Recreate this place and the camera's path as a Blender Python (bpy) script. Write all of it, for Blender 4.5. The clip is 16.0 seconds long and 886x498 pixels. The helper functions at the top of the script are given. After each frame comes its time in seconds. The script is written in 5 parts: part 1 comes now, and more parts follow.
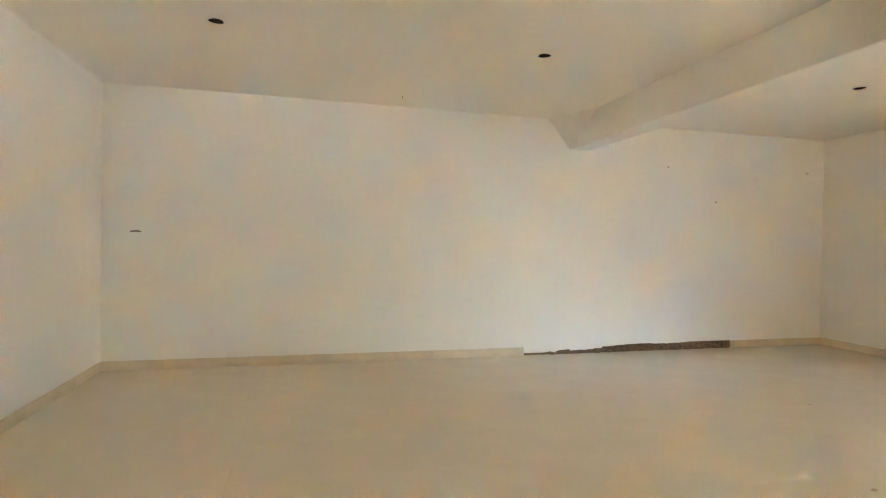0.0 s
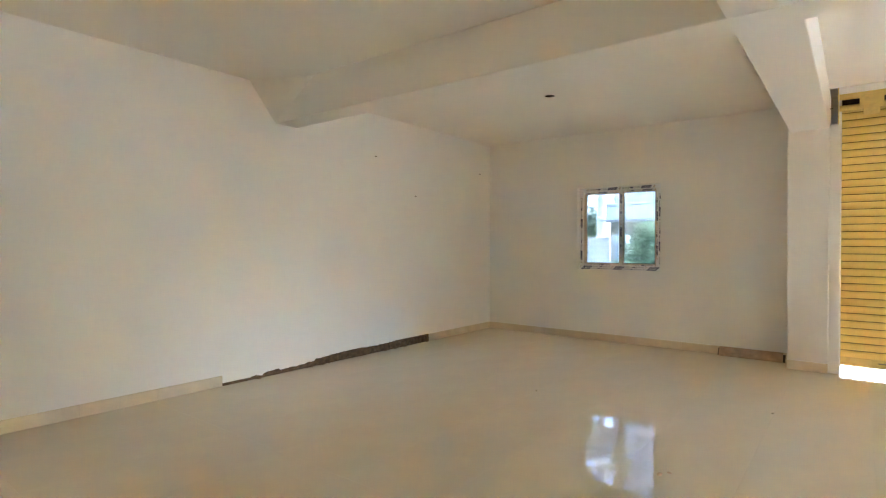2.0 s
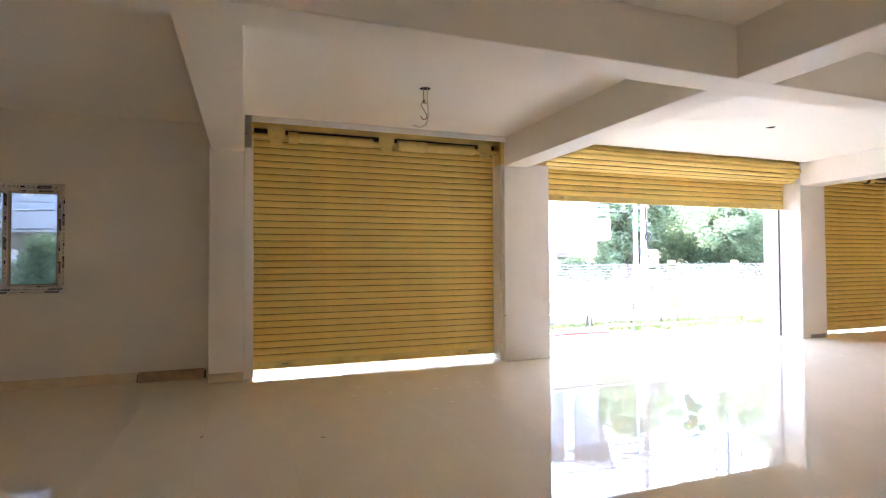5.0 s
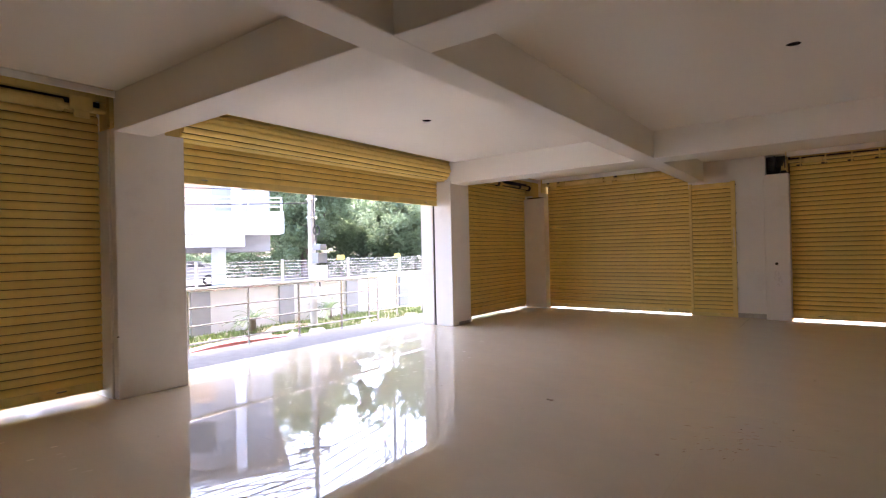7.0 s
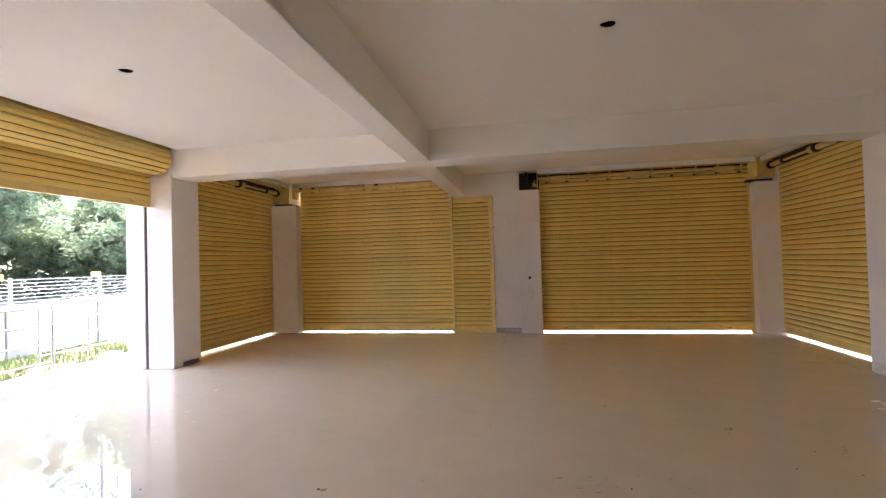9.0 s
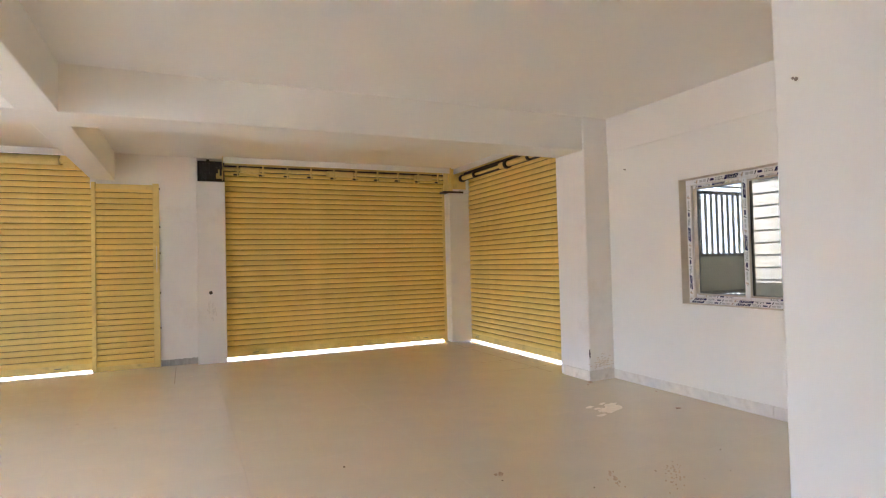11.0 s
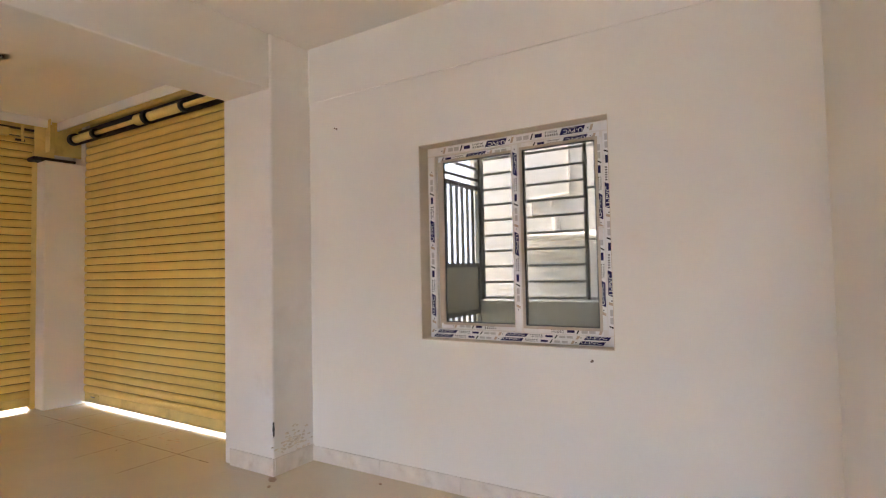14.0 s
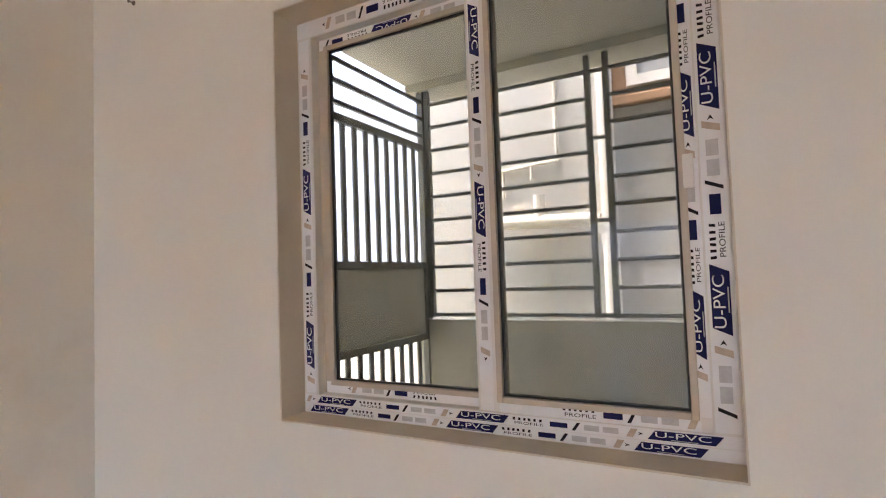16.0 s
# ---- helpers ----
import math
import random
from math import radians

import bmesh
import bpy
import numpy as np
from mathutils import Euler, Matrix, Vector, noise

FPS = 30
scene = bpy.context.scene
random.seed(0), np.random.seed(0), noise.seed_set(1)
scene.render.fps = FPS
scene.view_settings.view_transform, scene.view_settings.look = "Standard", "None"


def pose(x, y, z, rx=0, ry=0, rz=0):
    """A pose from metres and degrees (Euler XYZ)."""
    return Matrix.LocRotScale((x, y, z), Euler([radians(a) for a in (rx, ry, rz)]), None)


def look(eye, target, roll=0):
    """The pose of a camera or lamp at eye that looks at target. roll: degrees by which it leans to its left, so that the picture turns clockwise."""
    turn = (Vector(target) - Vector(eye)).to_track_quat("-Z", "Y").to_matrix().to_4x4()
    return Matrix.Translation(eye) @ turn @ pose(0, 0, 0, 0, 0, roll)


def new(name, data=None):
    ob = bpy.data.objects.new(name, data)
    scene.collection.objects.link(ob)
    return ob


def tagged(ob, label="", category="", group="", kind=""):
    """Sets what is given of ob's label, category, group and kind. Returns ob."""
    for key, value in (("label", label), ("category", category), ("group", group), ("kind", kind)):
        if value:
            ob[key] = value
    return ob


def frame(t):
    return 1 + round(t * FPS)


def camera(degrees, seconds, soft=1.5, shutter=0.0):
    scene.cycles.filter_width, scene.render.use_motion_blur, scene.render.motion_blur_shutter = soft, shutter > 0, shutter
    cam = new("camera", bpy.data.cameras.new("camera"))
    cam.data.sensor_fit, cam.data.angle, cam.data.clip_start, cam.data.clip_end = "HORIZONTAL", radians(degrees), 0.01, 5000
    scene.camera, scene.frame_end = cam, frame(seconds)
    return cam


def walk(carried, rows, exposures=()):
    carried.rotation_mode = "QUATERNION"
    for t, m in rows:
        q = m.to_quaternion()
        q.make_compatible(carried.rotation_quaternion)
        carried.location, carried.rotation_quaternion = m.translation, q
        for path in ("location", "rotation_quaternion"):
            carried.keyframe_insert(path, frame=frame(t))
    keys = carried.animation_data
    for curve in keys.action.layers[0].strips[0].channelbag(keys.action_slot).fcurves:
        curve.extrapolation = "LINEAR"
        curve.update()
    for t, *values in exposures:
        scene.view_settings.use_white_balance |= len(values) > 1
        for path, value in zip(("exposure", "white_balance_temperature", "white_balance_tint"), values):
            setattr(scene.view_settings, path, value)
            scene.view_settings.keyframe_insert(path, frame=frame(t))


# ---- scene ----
cam = camera(79.6, 16.0, soft=1.15)
PATH = [
    (0, (-0.032, 0.219, 1.406), (0.464, 2.157, 1.385), 1.0),
    (0.5, (-0.088, 0.669, 1.392), (0.686, 2.513, 1.368), 0.9),
    (1, (-0.188, 0.981, 1.325), (0.842, 2.696, 1.321), 0.8),
    (1.5, (-0.145, 1.398, 1.344), (1.163, 2.911, 1.343), 0.9),
    (2, (-0.09, 1.671, 1.365), (1.49, 2.898, 1.353), 0.2),
    (2.5, (0.033, 1.86, 1.378), (1.839, 2.72, 1.363), 0.4),
    (3, (0.206, 1.967, 1.377), (2.133, 2.503, 1.377), 0.3),
    (3.5, (0.281, 2.0, 1.368), (2.262, 2.272, 1.387), 0.2),
    (4, (0.289, 2.011, 1.35), (2.288, 1.987, 1.389), 0.2),
    (4.5, (0.306, 1.992, 1.341), (2.274, 1.64, 1.389), -0.1),
    (4.8, (0.354, 1.943, 1.334), (2.273, 1.383, 1.393), -0.3),
    (5, (0.45, 1.881, 1.351), (2.325, 1.187, 1.399), -0.3),
    (5.2, (0.515, 1.787, 1.355), (2.339, 0.97, 1.401), -0.4),
    (7.3, (1.388, 0.752, 1.394), (2.446, -0.945, 1.4), -1.3),
    (7.5, (1.501, 0.631, 1.389), (2.476, -1.115, 1.396), -1.3),
    (8, (1.759, 0.311, 1.401), (2.523, -1.537, 1.415), -1.4),
    (8.2, (1.815, 0.167, 1.39), (2.497, -1.713, 1.407), -1.4),
    (10.3, (2.386, -1.47, 1.401), (1.955, -3.422, 1.459), -1.4),
    (10.5, (2.403, -1.609, 1.385), (1.842, -3.528, 1.442), -1.2),
    (11, (2.361, -1.958, 1.399), (1.492, -3.758, 1.447), -1.4),
    (11.5, (2.195, -2.352, 1.401), (1.049, -3.991, 1.448), -1.2),
    (12, (2.037, -2.736, 1.373), (0.683, -4.206, 1.438), -1.0),
    (12.5, (1.844, -3.036, 1.374), (0.362, -4.377, 1.446), -0.8),
    (13, (1.471, -3.3, 1.383), (-0.106, -4.528, 1.457), -0.9),
    (13.5, (1.098, -3.58, 1.371), (-0.556, -4.701, 1.453), -1.0),
    (14, (0.694, -3.804, 1.354), (-0.999, -4.865, 1.436), -1.2),
    (14.5, (0.298, -3.988, 1.358), (-1.406, -5.033, 1.434), -1.5),
    (15, (-0.121, -4.226, 1.384), (-1.841, -5.243, 1.454), -1.6),
    (15.5, (-0.681, -4.301, 1.321), (-2.356, -5.387, 1.445), -1.5),
    (16, (-0.956, -4.534, 1.336), (-2.709, -5.492, 1.433), -2.0),
]
EXPOSURES = [(0, 7.1, 5400, 8), (0.6, 6.95, 5400, 8), (2.5, 6.8, 5300, 8), (3.5, 6.6, 5350, 9), (5.0, 5.65, 5700, 16), (6.2, 4.8, 5950, 20), (7.5, 4.1, 6250, 24), (8.2, 4.25, 6250, 24), (10.3, 5.5, 5750, 14),
             (11, 5.6, 5700, 13), (12.5, 5.45, 5850, 15), (14.5, 5.35, 6050, 17), (15.5, 5.3, 6050, 17), (16, 5.25, 6050, 17)]
scene.cycles.max_bounces, scene.cycles.diffuse_bounces, scene.cycles.glossy_bounces = 24, 16, 6
walk(cam, [(t, look(eye, target, roll)) for t, eye, target, roll in PATH], EXPOSURES)

# ---- sky and sun: bright overcast day ----
world = bpy.data.worlds.new("world")
scene.world = world
world.use_nodes = True
wn = world.node_tree.nodes
sky = wn.new("ShaderNodeTexSky")
sky.sky_type, sky.sun_disc = "NISHITA", False
sky.sun_elevation, sky.sun_rotation = radians(69), radians(145)
sky.air_density, sky.dust_density, sky.ozone_density = 1.0, 4.0, 1.0
world.node_tree.links.new(sky.outputs[0], wn["Background"].inputs[0])
wn["Background"].inputs[1].default_value = 0.15
sun = new("sun", bpy.data.lights.new("sun", "SUN"))
sun.data.energy, sun.data.angle, sun.data.color = 0.5, radians(25), (1.0, 0.95, 0.88)
sun.matrix_world = look((0, 0, 20), (-math.sin(radians(145)) * 3.58, -math.cos(radians(145)) * 3.58, 20 - 9.34))


def sky_opening(place, target, width, height):
    """A light portal in an opening: it guides the sky's own light through it."""
    ob = new("sky_opening", bpy.data.lights.new("sky_opening", "AREA"))
    ob.data.shape, ob.data.size, ob.data.size_y = "RECTANGLE", width, height
    ob.data.cycles.is_portal = True
    ob.matrix_world = look(place, target)


sky_opening((7.70, -4.6, 1.12), (0, -4.6, 1.12), 5.0, 2.24)
sky_opening((7.66, 4.37, 1.63), (0, 4.37, 1.63), 1.2, 1.2)
sky_opening((-2.36, -5.13, 1.54), (3, -5.13, 1.54), 1.2, 1.2)


# ---- materials ----
def material(name, colour, rough=0.6, vary=0.06, scale=3.0, bump=0.0, bump_scale=60.0, metal=0.0, stain=None, stain_amount=0.0,
             stain_scale=1.2, rough_vary=0.0, per_object=0.0, spec=0.5):
    m = bpy.data.materials.new(name)
    m.use_nodes = True
    nt = m.node_tree
    n, ln = nt.nodes, nt.links
    b = n["Principled BSDF"]
    b.inputs["Metallic"].default_value = metal
    b.inputs["Specular IOR Level"].default_value = spec
    co = n.new("ShaderNodeTexCoord")
    big = n.new("ShaderNodeTexNoise")
    big.inputs["Scale"].default_value, big.inputs["Detail"].default_value = scale, 6
    ln.new(co.outputs["Object"], big.inputs["Vector"])
    ramp = n.new("ShaderNodeMapRange")
    ramp.inputs[1].default_value, ramp.inputs[2].default_value = 0.3, 0.7
    ramp.inputs[3].default_value, ramp.inputs[4].default_value = 1 - vary, 1 + vary
    ln.new(big.outputs["Fac"], ramp.inputs[0])
    value = ramp.outputs[0]
    if per_object:
        info = n.new("ShaderNodeObjectInfo")
        mr = n.new("ShaderNodeMapRange")
        mr.inputs[3].default_value, mr.inputs[4].default_value = 1 - per_object, 1 + per_object
        ln.new(info.outputs["Random"], mr.inputs[0])
        mul = n.new("ShaderNodeMath")
        mul.operation = "MULTIPLY"
        ln.new(value, mul.inputs[0])
        ln.new(mr.outputs[0], mul.inputs[1])
        value = mul.outputs[0]
    scaled = n.new("ShaderNodeVectorMath")
    scaled.operation = "SCALE"
    scaled.inputs[0].default_value = colour
    ln.new(value, scaled.inputs["Scale"])
    out = scaled.outputs[0]
    if stain:
        st = n.new("ShaderNodeTexNoise")
        st.inputs["Scale"].default_value, st.inputs["Detail"].default_value, st.inputs["Roughness"].default_value = stain_scale, 8, 0.65
        ln.new(co.outputs["Object"], st.inputs["Vector"])
        sr = n.new("ShaderNodeMapRange")
        sr.inputs[1].default_value, sr.inputs[2].default_value = 0.56, 0.78
        sr.inputs[3].default_value, sr.inputs[4].default_value = 0, stain_amount
        ln.new(st.outputs["Fac"], sr.inputs[0])
        mix = n.new("ShaderNodeMix")
        mix.data_type = "RGBA"
        ln.new(sr.outputs[0], mix.inputs[0])
        ln.new(out, mix.inputs[6])
        mix.inputs[7].default_value = (*stain, 1)
        out = mix.outputs[2]
    ln.new(out, b.inputs["Base Color"])
    if rough_vary:
        rr = n.new("ShaderNodeMapRange")
        rr.inputs[1].default_value, rr.inputs[2].default_value = 0.35, 0.75
        rr.inputs[3].default_value, rr.inputs[4].default_value = rough, rough + rough_vary
        rn = n.new("ShaderNodeTexNoise")
        rn.inputs["Scale"].default_value, rn.inputs["Detail"].default_value = scale * 2.3, 9
        ln.new(co.outputs["Object"], rn.inputs["Vector"])
        ln.new(rn.outputs["Fac"], rr.inputs[0])
        ln.new(rr.outputs[0], b.inputs["Roughness"])
    else:
        b.inputs["Roughness"].default_value = rough
    if bump:
        bn = n.new("ShaderNodeTexNoise")
        bn.inputs["Scale"].default_value, bn.inputs["Detail"].default_value = bump_scale, 5
        ln.new(co.outputs["Object"], bn.inputs["Vector"])
        bp = n.new("ShaderNodeBump")
        bp.inputs["Strength"].default_value, bp.inputs["Distance"].default_value = bump, 0.004
        ln.new(bn.outputs["Fac"], bp.inputs["Height"])
        ln.new(bp.outputs[0], b.inputs["Normal"])
    return m


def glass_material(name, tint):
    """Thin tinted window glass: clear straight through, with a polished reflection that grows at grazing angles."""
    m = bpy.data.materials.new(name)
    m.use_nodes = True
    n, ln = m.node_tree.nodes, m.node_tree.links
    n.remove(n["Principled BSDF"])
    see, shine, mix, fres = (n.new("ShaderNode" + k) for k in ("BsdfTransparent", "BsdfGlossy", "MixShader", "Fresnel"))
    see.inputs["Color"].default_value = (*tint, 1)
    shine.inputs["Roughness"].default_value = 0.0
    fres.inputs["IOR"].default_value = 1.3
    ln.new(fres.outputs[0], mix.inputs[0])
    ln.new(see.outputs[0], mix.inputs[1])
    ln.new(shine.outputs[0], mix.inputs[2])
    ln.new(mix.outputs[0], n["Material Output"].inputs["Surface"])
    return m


PAINT = material("wall_paint", (0.865, 0.836, 0.77), 0.55, 0.02, 0.9, 0.12, 35, stain=(0.72, 0.68, 0.60), stain_amount=0.22, stain_scale=0.8)
PAINT_DIRTY = material("column_paint", (0.86, 0.83, 0.78), 0.55, 0.03, 1.4, 0.15, 30, stain=(0.58, 0.49, 0.38), stain_amount=0.35, stain_scale=1.6)
CEILING = material("ceiling_paint", (0.87, 0.838, 0.765), 0.7, 0.02, 0.7, 0.06, 40)
TILE = material("polished_tile", (0.69, 0.595, 0.435), 0.004, 0.03, 2.2, 0, per_object=0.003, spec=0.40, rough_vary=0.012, stain=(0.58, 0.49, 0.36), stain_amount=0.3, stain_scale=1.1)
GROUT = material("grout", (0.63, 0.54, 0.395), 0.8, 0.1, 20)
SKIRT_PALE = material("dirty_pale_tile", (0.76, 0.71, 0.63), 0.5, 0.08, 9, 0.2, 40, per_object=0.01, stain=(0.50, 0.41, 0.31), stain_amount=0.55, stain_scale=7)
SKIRT = material("skirting_tile", (0.71, 0.61, 0.43), 0.25, 0.06, 6, per_object=0.03, stain=(0.7, 0.62, 0.5), stain_amount=0.3, stain_scale=5)
YELLOW = material("yellow_enamel", (0.86, 0.635, 0.175), 0.34, 0.06, 2.5, 0.05, 90, stain=(0.42, 0.28, 0.07), stain_amount=0.35, stain_scale=2.4, per_object=0.05)
YELLOW_FLAT = material("yellow_primer", (0.82, 0.635, 0.215), 0.5, 0.08, 5, 0.1, 60, stain=(0.33, 0.21, 0.08), stain_amount=0.5, stain_scale=6)
GROOVE = material("slat_groove", (0.19, 0.105, 0.018), 0.85, 0.3, 12, spec=0.08)
# near-black: real grease, and the painted shade behind the shutter shafts
GREASE_SHADE = material("grease_and_shade", (0.035, 0.027, 0.02), 0.5, 0.3, 14, 0.3, 50)
RUBBLE = material("exposed_mortar", (0.14, 0.083, 0.036), 0.95, 0.5, 16, 1.0, 45, stain=(0.32, 0.225, 0.14), stain_amount=0.8, stain_scale=11)
DARK = material("dark_void", (0.02, 0.017, 0.013), 0.9, 0.2, 8)
WIRE = material("wire_copper", (0.30, 0.20, 0.13), 0.5, 0.1, 30)
BOARD = material("brown_board", (0.40, 0.275, 0.175), 0.6, 0.2, 12, 0.3, 60, stain=(0.36, 0.27, 0.18), stain_amount=0.5, stain_scale=7)
UPVC = material("white_upvc", (0.80, 0.77, 0.72), 0.3, 0.02, 4, spec=0.4)
BEAD = material("beige_bead", (0.56, 0.48, 0.38), 0.45, 0.05, 8)
GASKET = material("black_gasket", (0.03, 0.028, 0.025), 0.6, 0.1, 20)
TAPE_BLUE = material("tape_blue", (0.012, 0.012, 0.08), 0.6, 0.15, 40, spec=0.15)
TAPE_BLACK = material("tape_black", (0.015, 0.013, 0.015), 0.6, 0.15, 40, spec=0.15)
TAPE_WHITE = material("tape_white", (0.86, 0.85, 0.84), 0.3, 0.02, 30)
TAPE_GREY = material("tape_grey", (0.55, 0.53, 0.51), 0.4, 0.1, 60)
TAPE_TAN = material("tape_tan", (0.56, 0.44, 0.33), 0.4, 0.1, 40)
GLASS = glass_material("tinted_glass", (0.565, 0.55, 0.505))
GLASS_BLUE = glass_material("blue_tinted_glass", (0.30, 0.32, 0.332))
REVEAL = material("reveal_plaster", (0.72, 0.635, 0.52), 0.75, 0.06, 5, 0.3, 40)
GRILLE = material("grey_enamel", (0.17, 0.172, 0.16), 0.5, 0.1, 10)
PARAPET = material("grey_green_plaster", (0.46, 0.455, 0.385), 0.8, 0.05, 3, 0.04, 40, stain=(0.40, 0.385, 0.31), stain_amount=0.4)
NEIGHBOUR = material("neighbour_paint", (0.49, 0.49, 0.48), 0.8, 0.03, 2, 0.1, 40, stain=(0.42, 0.41, 0.38), stain_amount=0.25, stain_scale=2)
PIPE = material("pvc_pipe", (0.70, 0.67, 0.61), 0.4, 0.06, 6)
BROWN_PAINT = material("brown_paint", (0.36, 0.22, 0.13), 0.6, 0.06, 4)
STEEL = material("stainless_steel", (0.62, 0.61, 0.59), 0.22, 0.05, 10, metal=1.0)
NAIL = material("rusty_nail", (0.24, 0.19, 0.15), 0.5, 0.2, 40, metal=0.6)
CONCRETE = material("platform_granite", (0.185, 0.187, 0.192), 0.75, 0.08, 9, 0.1, 80, stain=(0.24, 0.235, 0.23), stain_amount=0.5, stain_scale=3, spec=0.12)
WHITE_WALL = material("white_wash", (0.62, 0.62, 0.625), 0.8, 0.04, 2, 0.2, 30, stain=(0.5, 0.5, 0.48), stain_amount=0.35)
GREY_WALL = material("grey_pilaster", (0.30, 0.31, 0.33), 0.8, 0.06, 3)
SOIL = material("dry_soil", (0.17, 0.145, 0.095), 0.95, 0.25, 5, 0.6, 20)
GRASS = material("grass_blade", (0.12, 0.18, 0.045), 0.6, 0.3, 2.5)
ROAD = material("concrete_road", (0.24, 0.235, 0.23), 0.9, 0.12, 1.5, 0.3, 25)
EARTH = material("open_ground", (0.22, 0.20, 0.16), 0.95, 0.2, 0.6, 0.3, 10)
RED = material("red_kerb", (0.62, 0.20, 0.18), 0.6, 0.1, 8)
STONE = material("rubble_stone", (0.40, 0.38, 0.35), 0.85, 0.2, 9, 0.5, 20)
BARK = material("tree_bark", (0.16, 0.13, 0.10), 0.9, 0.25, 8, 0.8, 20)


def leaf_material(name, colour, shine_through):
    """Leaves that also let some daylight through."""
    m = material(name, colour, 0.55, 0.4, 0.9, spec=0.3)
    n, ln = m.node_tree.nodes, m.node_tree.links
    b = n["Principled BSDF"]
    tr, mix = n.new("ShaderNodeBsdfTranslucent"), n.new("ShaderNodeMixShader")
    tr.inputs["Color"].default_value = (*shine_through, 1)
    mix.inputs[0].default_value = 0.45
    ln.new(b.outputs[0], mix.inputs[1])
    ln.new(tr.outputs[0], mix.inputs[2])
    ln.new(mix.outputs[0], n["Material Output"].inputs["Surface"])
    return m


LEAF = leaf_material("tree_leaf", (0.12, 0.165, 0.10), (0.26, 0.34, 0.18))
LEAF_LIGHT = leaf_material("light_leaf", (0.15, 0.20, 0.12), (0.33, 0.41, 0.23))
CAR_PAINT = material("silver_paint", (0.40, 0.41, 0.42), 0.25, 0.02, 4, metal=0.5)
CAR_GLASS = material("car_glass", (0.03, 0.035, 0.04), 0.08, 0.02, 4)
TYRE = material("tyre_rubber", (0.02, 0.02, 0.02), 0.8, 0.1, 10)
WHITE_BEAD = material("white_gloss_paint", (0.90, 0.885, 0.86), 0.35, 0.03, 3, 0.05, 40)
CABLE = material("black_cable", (0.04, 0.04, 0.045), 0.5, 0.1, 5)
POLE = material("pole_concrete", (0.52, 0.49, 0.45), 0.85, 0.1, 5, 0.2, 30)
SIGN_YELLOW = material("yellow_sign", (0.70, 0.55, 0.12), 0.5, 0.05, 5)


# ---- mesh helpers ----
def box(bm, x0, x1, y0, y1, z0, z1, m=None):
    r = bmesh.ops.create_cube(bm, size=1.0)
    for v in r["verts"]:
        v.co = Vector((x0 + (v.co.x + 0.5) * (x1 - x0), y0 + (v.co.y + 0.5) * (y1 - y0), z0 + (v.co.z + 0.5) * (z1 - z0)))
        if m is not None:
            v.co = m @ v.co
    return r["verts"]


def rounded_box(x0, x1, y0, y1, z0, z1, r=0.006, seg=2):
    bm = bmesh.new()
    box(bm, x0, x1, y0, y1, z0, z1)
    bmesh.ops.bevel(bm, geom=bm.edges[:], offset=r, segments=seg, affect="EDGES", profile=0.5)
    return bm


def rod(bm, a, b, r0, r1=None, seg=10, caps=True):
    a, b = Vector(a), Vector(b)
    r1 = r0 if r1 is None else r1
    q = (b - a).to_track_quat("Z", "Y")
    rings = []
    for p, r in ((a, r0), (b, r1)):
        rings.append([bm.verts.new(p + q @ Vector((r * math.cos(2 * math.pi * i / seg), r * math.sin(2 * math.pi * i / seg), 0))) for i in range(seg)])
    for i in range(seg):
        j = (i + 1) % seg
        bm.faces.new((rings[0][i], rings[0][j], rings[1][j], rings[1][i]))
    if caps:
        bm.faces.new(rings[0][::-1])
        bm.faces.new(rings[1])


def tube(bm, pts, r, seg=8):
    for a, b in zip(pts, pts[1:]):
        rod(bm, a, b, r, seg=seg)


def extrude_profile(bm, pts, length):
    """A closed profile of (y, z) points drawn along x from 0 to length."""
    a = [bm.verts.new((0, y, z)) for y, z in pts]
    b = [bm.verts.new((length, y, z)) for y, z in pts]
    for i in range(len(pts)):
        j = (i + 1) % len(pts)
        bm.faces.new((a[i], a[j], b[j], b[i]))
    bm.faces.new(a[::-1])
    bm.faces.new(b)


def finish(bm, name, mat, smooth=False):
    bmesh.ops.recalc_face_normals(bm, faces=bm.faces[:])
    me = bpy.data.meshes.new(name)
    bm.to_mesh(me)
    bm.free()
    me.materials.append(mat)
    if smooth:
        me.shade_smooth()
    return me


def part(name, bm, mat, parent, label="", smooth=False):
    ob = new(name, finish(bm, name, mat, smooth))
    ob.parent = parent
    return tagged(ob, label=label) if label else ob


def piece(name, mesh, parent, m=None):
    ob = new(name, mesh)
    ob.parent = parent
    if m is not None:
        ob.matrix_local = m
    return ob


def thing(name, label, category, m=None, group="", kind=""):
    ob = new(name)
    ob.empty_display_size = 0.1
    if m is not None:
        ob.matrix_world = m
    return tagged(ob, label, category, group, kind)


def structure(name, bm, mat, label, category, m=None, smooth=False):
    ob = new(name, finish(bm, name, mat, smooth))
    if m is not None:
        ob.matrix_world = m
    return tagged(ob, label, category, kind="structure")


def wall_with_hole(axis, c0, c1, a0, a1, z0, z1, h):
    """A wall between c0 and c1 on its axis, from a0 to a1 and z0 to z1, with one opening h = (a0, a1, z0, z1)."""
    bm = bmesh.new()
    for p in ((a0, h[0], z0, z1), (h[1], a1, z0, z1), (h[0], h[1], z0, h[2]), (h[0], h[1], h[3], z1)):
        if axis == "x":
            box(bm, c0, c1, p[0], p[1], p[2], p[3])
        else:
            box(bm, p[0], p[1], c0, c1, p[2], p[3])
    bmesh.ops.remove_doubles(bm, verts=bm.verts[:], dist=0.0005)
    return bm


